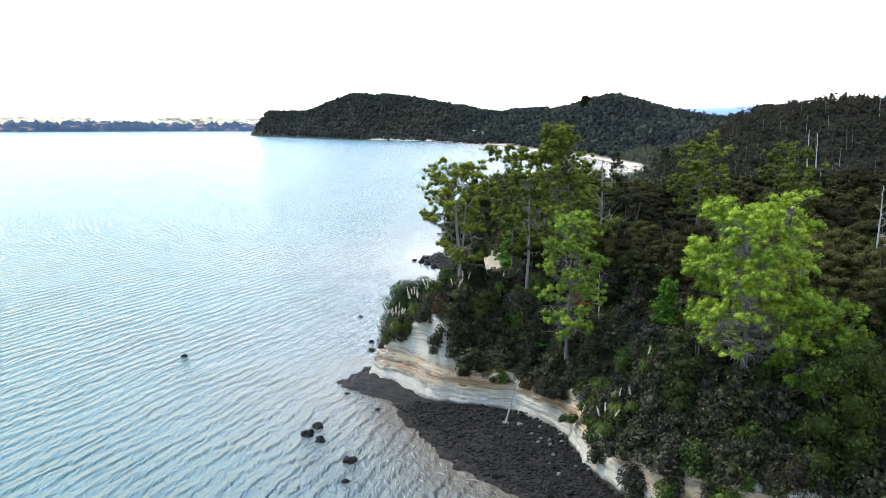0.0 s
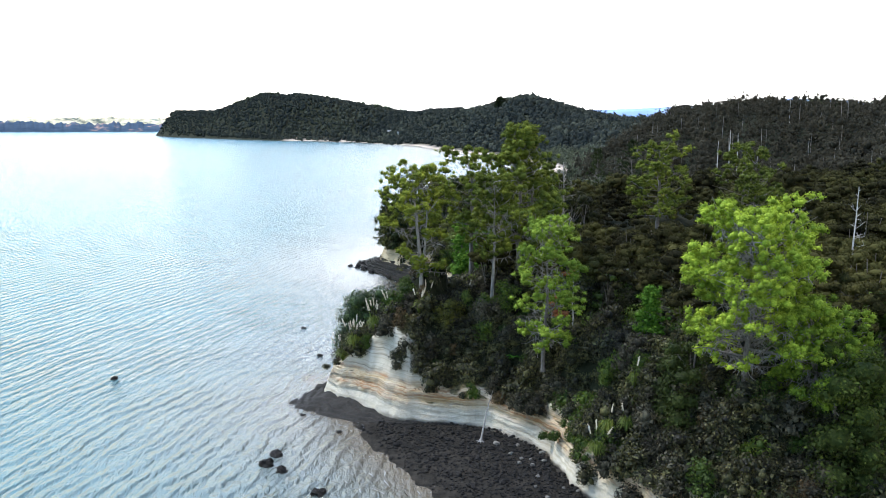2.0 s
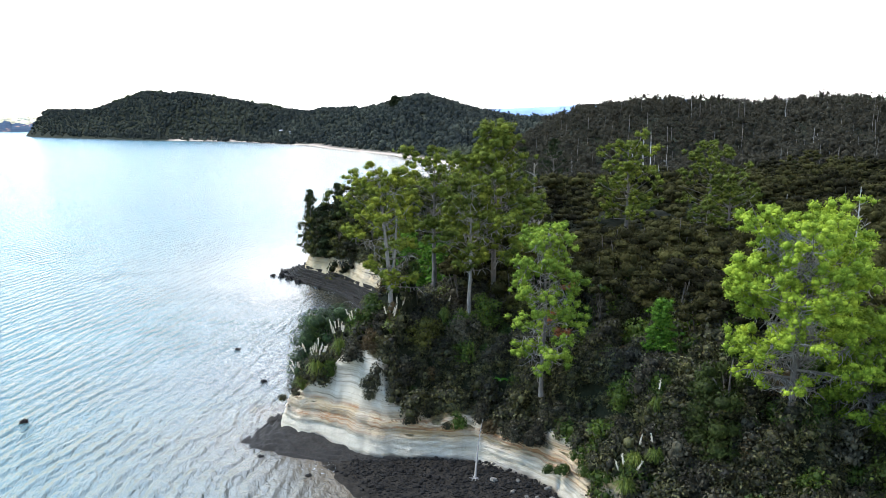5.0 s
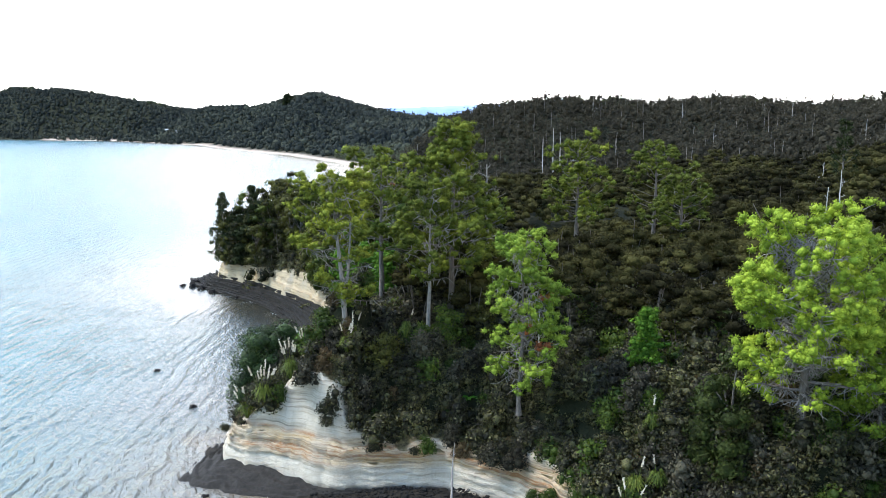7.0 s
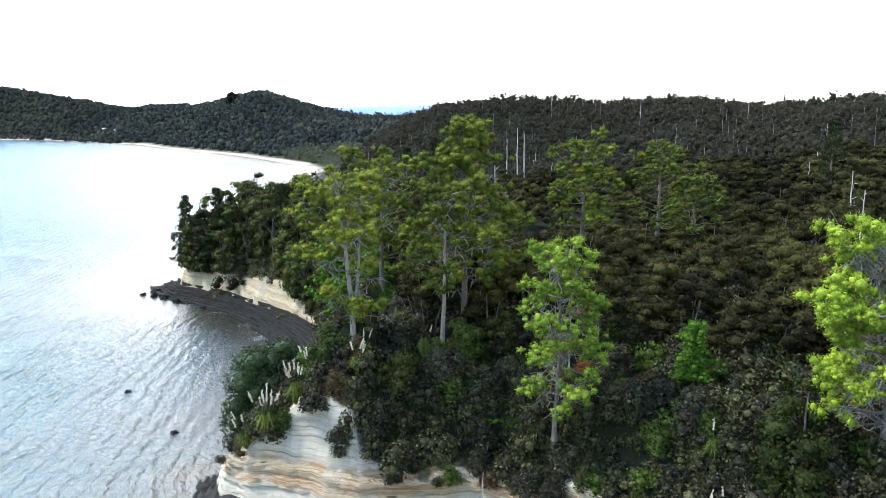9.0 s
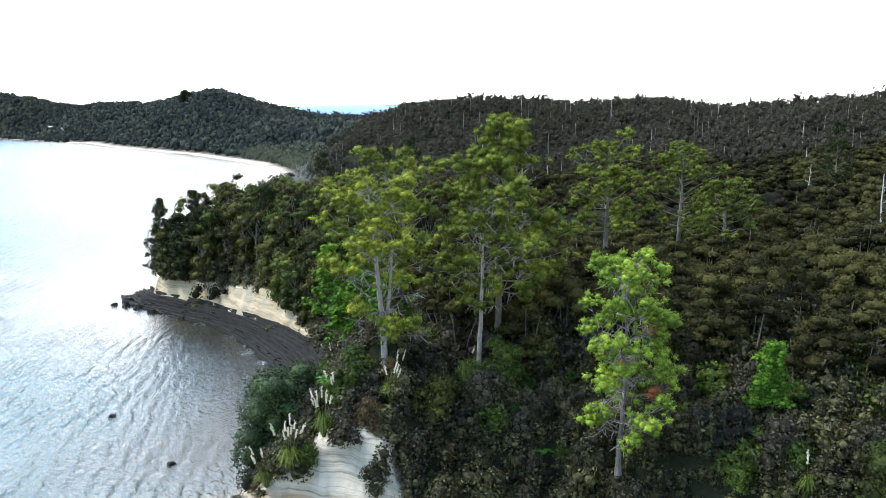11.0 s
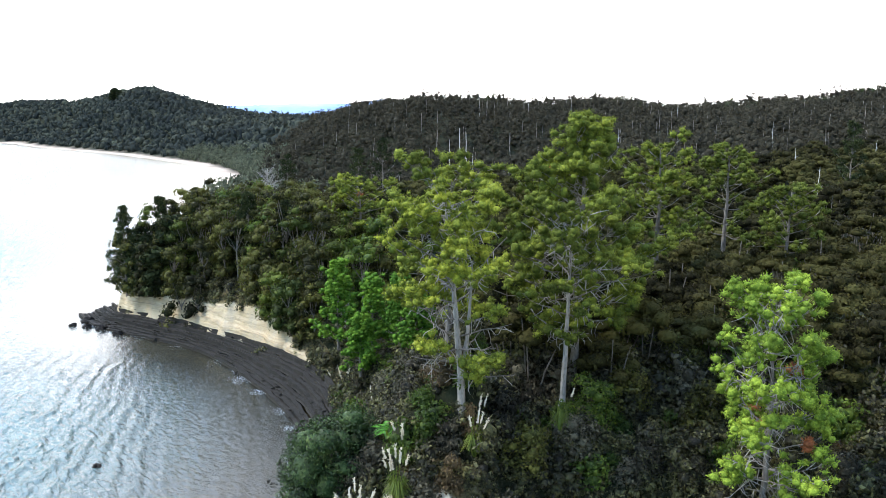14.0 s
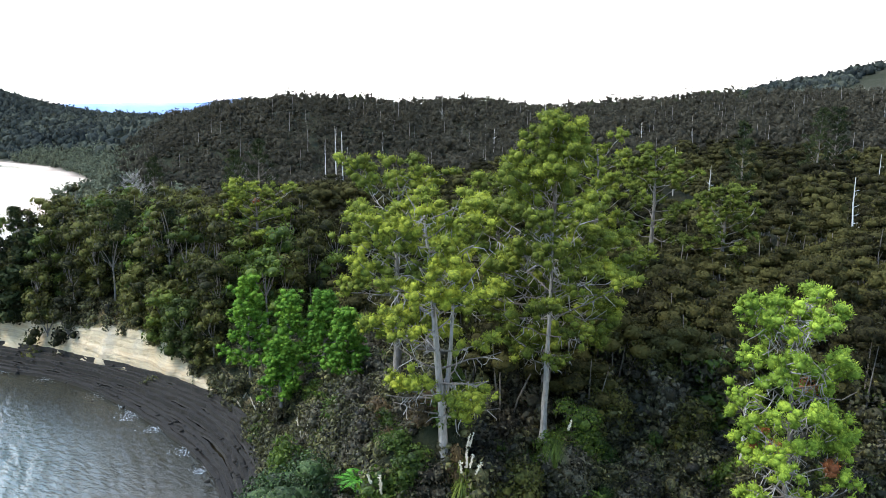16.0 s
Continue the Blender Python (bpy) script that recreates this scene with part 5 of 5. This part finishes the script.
for k, (qx, qy, qn) in enumerate(((7.8, 117.5, 5), (8.6, 119.2, 4), (9.6, 122.0, 4), (10.6, 124.5, 3), (11.8, 126.5, 5), (12.4, 130.0, 3), (13.0, 134.0, 3), (8.8, 115.6, 4), (9.2, 165.0, 5), (10.8, 160.0, 3))):
    pampas((qx, qy), 2.6, qn, 20 + k, 0.9, 0.5)


def fern(place, size, seed):
    """A rosette of arching fronds with paired leaflets."""
    g = np.random.default_rng(seed)
    x, y = place[:2]
    z0 = place[2] if len(place) > 2 else ground_z(x, y)
    ob = new("tree_fern")
    ob.location = (x, y, z0)
    tagged(ob, "bright green tree fern with arching fronds", "fern", "tree ferns")
    part("trunk", np_mesh("trunk", *tube([[0, 0, -1.2], [0, 0, 0.0]], [0.1, 0.08], 6), TWIG), ob)
    for k in range(11):
        a = k * 0.571 + g.uniform(-0.15, 0.15)
        t = np.linspace(0.02, 1, 15)
        ln = size * g.uniform(0.8, 1.15)
        o = np.array([np.cos(a), np.sin(a), 0])
        P = o * (ln * t)[:, None] + np.array([0, 0, 1.0]) * (ln * (0.75 * t - 0.75 * t ** 2))[:, None]
        s = np.array([-np.sin(a), np.cos(a), 0])
        w = ln * 0.27 * np.sin(np.pi * np.clip(t * 0.92 + 0.1, 0, 1))
        Vs = []
        for p, ww in zip(P, w):
            for side in (-1, 1):
                e = p + s * side * ww + o * ww * 0.35 - np.array([0, 0, 0.2 * ww])
                Vs.append(np.stack([p, p * 0.5 + e * 0.5 + o * 0.05 * size, e, p * 0.5 + e * 0.5 - o * 0.05 * size]))
        V = np.concatenate(Vs)
        part("frond", np_mesh("frond", V, np.arange(len(V)).reshape(-1, 4), FERN), ob)


fern((-0.6, 96.4, 10.6), 1.5, 2)
fern((16.4, 79.0), 1.3, 3)
fern((21.0, 71.5), 1.4, 4)
fern((3.2, 96.0), 1.3, 5)
fern((11.0, 84.5), 1.0, 6)

broad_tree((-3.6, 98.6, 4.2), 3.7, 8.4, SILVERLEAF, 51, "spreading coastal tree with silvery-green leaf rosettes", 18, 34, 0.11, 0.22)
broad_tree((-2.2, 103.2, 4.4), 2.4, 4.6, SILVERLEAF, 52, "smaller silvery-green coastal tree above the small bay", 8, 18, 0.15, 0.18)
broad_tree((28.6, 56.0, 5.5), 3.6, 11.8, BROADLEAF, 53, "round leafy green tree beside the large bright pine", 10, 20, 0.16, 0.3)
broad_tree((21.2, 63.6, 7.4), 2.6, 8.4, BROADLEAF, 54, "dark ivy-hung tree under the large bright pine", 9, 20, 0.16, 0.25)
pine((21.3, 73.6, 11.4), 5.2, 0.04, 1.05, PINE_YOUNG, 55, 0.1, whorls=11, dense=0.9, shape="cone", tuft=0.3, bare=0, flat=0.8, label="narrow fresh green young pine among dark scrub", name="young_pine")
for k, (bx, by, bw, bh) in enumerate(((8.9, 90.3, 1.3, 3.0), (15.2, 84.0, 0.8, 1.7), (27.5, 54.2, 2.2, 3.4), (30.5, 56.5, 2.4, 4.0), (17.5, 72.0, 1.2, 2.6), (32.0, 60.0, 2.2, 4.2), (12.6, 119.0, 1.2, 2.4), (13.2, 141.0, 1.6, 3.4), (-5.0, 95.6, 1.4, 2.6))):
    broad_tree((bx, by), bw, bh, SCRUB_GREEN, 60 + k, "low yellow-green leafy bush on the slope", 11, 60, 0.085, 0.06, "leafy_bush")

# full bushes round the feet of the pines
for k, (bx, by, bw, bh, mat, label) in enumerate(((11.4, 90.4, 1.7, 4.6, SCRUB_GREEN, "upright yellow-green bush at the foot of tall pines"), (14.8, 90.6, 1.9, 4.4, NORTHWOOD, "dense dark bush at the foot of tall pines"),
                                                  (8.6, 88.6, 1.8, 3.4, SCRUB_GREY, "grey-brown rounded bush in the scrub"), (4.6, 89.4, 1.9, 3.6, NORTHWOOD, "dark green bush with yellow tips beside pampas grass"),
                                                  (17.8, 86.0, 2.0, 4.0, NORTHWOOD, "dense dark bush below the kanuka"), (22.5, 82.0, 2.0, 4.2, NORTHWOOD, "dense dark bush below the kanuka"), (20.0, 90.0, 2.0, 4.6, NORTHWOOD, "dense dark bush below the kanuka"))):
    broad_tree((bx, by), bw, bh, mat, 110 + k, label, 11, 34, 0.11, 0.08, "leafy_bush")


# ---------------------------------------------------------------- dead trees and standing poles


def dead_tree(place, tall, seed, branches=14, reach=0.3, r=0.16, label="bare bleached dead tree standing above the canopy", name="dead_tree", mat=None):
    g = np.random.default_rng(seed)
    mat = mat or DEADWOOD
    x, y = place[:2]
    z0 = place[2] if len(place) > 2 else ground_z(x, y)
    tree = new(name)
    tree.location = (x, y, z0)
    tagged(tree, label, "tree")
    zs = np.linspace(-0.5, tall, 8)
    P = np.column_stack([np.cumsum(g.normal(0, 0.06, (8, 2)), 0), zs])
    part("trunk", np_mesh("trunk", *tube(P, r * (1 - 0.75 * zs.clip(0) / tall), 7), mat, smooth=True), tree)
    for k in range(branches):
        f = g.uniform(0.3, 0.98)
        a = g.uniform(0, 6.28)
        b = np.array([np.interp(f * tall, zs, P[:, i]) for i in range(3)])
        ln = tall * reach * (1.15 - f) * g.uniform(0.5, 1.2)
        d = np.array([np.cos(a), np.sin(a), g.uniform(0.2, 0.9)])
        mid = b + d * ln * 0.5
        end = b + d * ln + g.normal(0, 0.12 * ln, 3)
        geo = [tube([b, mid, end], [r * 0.3, r * 0.18, 0.012], 4)]
        for _ in range(4 if branches < 40 else 9):
            q = b + (end - b) * g.uniform(0.4, 0.95)
            geo.append(tube([q, q + g.normal(0, 0.28 * ln, 3) + np.array([0, 0, 0.2 * ln])], [r * 0.1, 0.008], 3))
        part("limb", np_mesh("limb", *join(geo), mat, smooth=True), tree)
    return tree


dead_tree((20.3, 101.0, 13.0), 13.5, 1, 26, 0.38, 0.22, "grey leafless tree with fine upright twigs behind the pines", mat=BARK_PALE)
dead_tree((42.6, 76.8, 15.0), 10.2, 2, 14, 0.16, 0.12, "broken white dead trunk with short stubs above the scrub")
dead_tree((118.0, 257.0), 0.1 + 29.5 - ground_z(118, 257), 3, 5, 0.08, 0.3)
dead_tree((121.5, 258.0), 28.5 - ground_z(121.5, 258), 4, 4, 0.06, 0.3)
dead_tree((113.5, 256.0), 26.0 - ground_z(113.5, 256), 5, 3, 0.06, 0.25)
for k, (dx, dy, dh) in enumerate(((188, 195, 9.5), (150, 170, 8), (128, 150, 9), (95, 125, 8.5), (170, 240, 9), (140, 280, 10), (84, 140, 8), (62, 92, 8.5), (110, 104, 9), (150, 108, 11), (160, 150, 9), (205, 300, 12), (235, 270, 11), (180, 330, 12), (100, 210, 8.5), (75, 170, 8.5))):
    dead_tree((dx, dy), dh * 1.15, 30 + k, 6, 0.16, 0.14)
dead_tree((41.0, 222.0), 15.0, 60, 70, 0.5, 0.26, "large grey leafless tree with fanned twigs near the beach", mat=TWIG)
dead_tree((38.0, 228.0), 12.5, 61, 60, 0.5, 0.22, "grey leafless tree with fanned twigs near the beach", mat=TWIG)
dead_tree((16.8, 82.5), 6.0, 62, 4, 0.1, 0.09, "thin pale dead pole in the scrub")

# dark conifers inland and on the northern point
for k, (cx, cy, ch, cr, cz) in enumerate(((15.5, 165.0, 12.5, 3.0, 8.0), (18.5, 158.0, 11.5, 2.8, 8.0), (1.6, 181.4, 14.0, 2.4, 3.9), (7.6, 183.0, 14.6, 2.2, 4.6), (12.5, 181.0, 14.5, 2.4, 5.5), (52.0, 236.0, 17.0, 4.0, 6.0), (60.0, 215.0, 16.0, 4.0, 9.0), (75.0, 230.0, 17.0, 4.5, 10.0), (92.0, 118.0, 18.0, 3.2, 14.0), (135.0, 120.0, 19.0, 4.2, 16.0), (148.0, 128.0, 18.0, 4.2, 17.0))):
    pine((cx, cy, cz), ch, 0.03, cr * 1.15, PINE_DARK, 800 + k, 0.22, whorls=11, dense=0.3, shape="cone", tuft=0.8, fat=0.42, flat=0.5, bare=0, full=1.0, droop=-0.25, label="dark spiky conifer rising above the other trees", name="conifer_tree")

for k, (cx, cy, cw, ch, cz) in enumerate(((3.2, 180.6, 3.0, 10.4, 4.0), (4.6, 175.6, 2.8, 8.6, 4.0), (5.4, 184.5, 3.0, 11.0, 4.6), (8.2, 177.5, 3.0, 12.0, 5.0))):
    broad_tree((cx, cy, cz), cw, ch, PINE_DARK, 850 + k, "dark ragged tree at the tip of the far point", 11, 9, 0.42, 0.2)

# ---------------------------------------------------------------- the far side of the bay


def backdrop_hills(name, az0, az1, dist, tops, base, seed, mat, label, jag):
    """A far range of hills, as a rounded strip standing on the sea's edge."""
    a = np.radians(np.arange(az0, az1, 0.05))
    top = np.interp(np.degrees(a), *tops) + jag * (fbm(np.degrees(a) * 30, a * 0, 20, seed, 4))
    rows = []
    for f, back in ((0.0, 0), (0.12, 4), (0.55, 40), (0.85, 75), (1.0, 110), (0.3, 150)):
        rr = dist + back
        rows.append(np.column_stack([CENTRE[0] + rr * np.sin(a), CENTRE[1] + rr * np.cos(a), base + (top - base) * f]))
    V = np.stack(rows, 1)
    n, m = V.shape[:2]
    i, j = np.meshgrid(np.arange(n - 1), np.arange(m - 1), indexing="ij")
    F = np.stack([i * m + j, (i + 1) * m + j, (i + 1) * m + j + 1, i * m + j + 1], -1).reshape(-1, 4)
    ob = new(name, np_mesh(name, V.reshape(-1, 3), F, mat, smooth=True))
    tagged(ob, label, "hills", kind="structure")


def far_material(name, scale, stops):
    m = Mat(name, 1.0, 0.0)
    m.color(m.ramp(m.noise(m.pos((1, 1, 3.0)), scale, 5, 0.65), stops))
    return m.m


FIELDS = far_material("far_pasture", 0.012, [(0.36, (0.10, 0.12, 0.10)), (0.46, (0.42, 0.38, 0.26)), (0.58, (0.62, 0.56, 0.40)), (0.66, (0.16, 0.19, 0.15))])
# tree stops lean blue: haze across the water is put into their colour
HAZY_FARTREES = far_material("hazy_shore_trees", 0.014, [(0.3, (0.035, 0.055, 0.085)), (0.58, (0.06, 0.085, 0.12)), (0.66, (0.34, 0.22, 0.18)), (0.72, (0.07, 0.10, 0.12))])
# the blue of distant air is painted into the hills' base colour
HAZE_BLUE_HILLS = far_material("haze_blue_hills", 0.0022, [(0.35, (0.19, 0.29, 0.50)), (0.65, (0.30, 0.40, 0.58))])
backdrop_hills("backdrop_fields", -62, -11, 4560, ([-62, -30, -24, -18, -14, -11], [76, 72, 72, 74, 78, 72]), -2, 1, FIELDS, "pale far shore of pasture and houses across the bay", 8)
backdrop_hills("backdrop_trees", -62, -11, 4430, ([-62, -30, -25, -20, -14, -11], [44, 46, 52, 46, 44, 40]), -2, 2, HAZY_FARTREES, "dark tree belt and clay banks along the far shore", 12)
backdrop_hills("backdrop_range", 10, 60, 4640, ([10, 15.5, 17, 20, 24, 27, 30, 33, 38, 60], [20, 112, 124, 132, 148, 150, 182, 165, 130, 100]), -2, 3, HAZE_BLUE_HILLS, "distant range of hills painted haze blue", 0)


def far_house(az, dist, size, seed):
    """A small white house among the trees of the far hills."""
    x, y = CENTRE[0] + dist * math.sin(radians(az)), CENTRE[1] + dist * math.cos(radians(az))
    z = ground_z(x, y) + 1.0
    house = new("house")
    house.location, house.rotation_euler = (x, y, z), (0, 0, 0.3 * seed)
    tagged(house, "small white house among trees on the far hill", "house", "houses round the bay")
    w, d, h = size, size * 0.6, 2.5
    bm = bmesh.new()
    bmesh.ops.create_cube(bm, size=1, matrix=Matrix.Translation((0, 0, h / 2 - 4)) @ Matrix.Diagonal((w, d, h + 8, 1)))
    wall = bpy.data.meshes.new("wall")
    bm.to_mesh(wall)
    bm.free()
    wall.materials.append(PAINT)
    part("wall", wall, house)
    e = 0.8
    V = [(-w / 2 - e, -d / 2 - e, h), (w / 2 + e, -d / 2 - e, h), (w / 2 + e, d / 2 + e, h), (-w / 2 - e, d / 2 + e, h), (-w / 2 - e, 0, h + 1.8), (w / 2 + e, 0, h + 1.8)]
    roof = bpy.data.meshes.new("roof")
    roof.from_pydata(V, [], [(0, 1, 5, 4), (2, 3, 4, 5), (0, 4, 3), (1, 2, 5), (0, 3, 2, 1)])
    roof.materials.append(TIN)
    part("roof", roof, house)
    for k in (-0.3, 0.0, 0.3):
        me = bpy.data.meshes.new("window")
        me.from_pydata([(k * w - 0.9, -d / 2 - 0.06, 1), (k * w + 0.9, -d / 2 - 0.06, 1), (k * w + 0.9, -d / 2 - 0.06, 2.6), (k * w - 0.9, -d / 2 - 0.06, 2.6)], [], [(0, 1, 2, 3)])
        me.materials.append(ROCK)
        part("window", me, house)


PAINT = far_material("white_weatherboard", 0.4, [(0.3, (0.7, 0.7, 0.68)), (0.7, (0.8, 0.8, 0.78))])
TIN = far_material("grey_roof", 0.4, [(0.3, (0.35, 0.36, 0.38)), (0.7, (0.5, 0.5, 0.52))])
for k, (ha, hd, hs) in enumerate(((2.9, 1480, 6), (3.6, 1430, 5))):
    far_house(ha, hd, hs, k)

lone = (CENTRE[0] + 1150 * math.sin(radians(11.2)), CENTRE[1] + 1150 * math.cos(radians(11.2)))
broad_tree(lone, 9.0, 17.0, PINE_DARK, 95, "lone dark tree on the far hilltop", 9, 1.6, 0.9, 0.8)
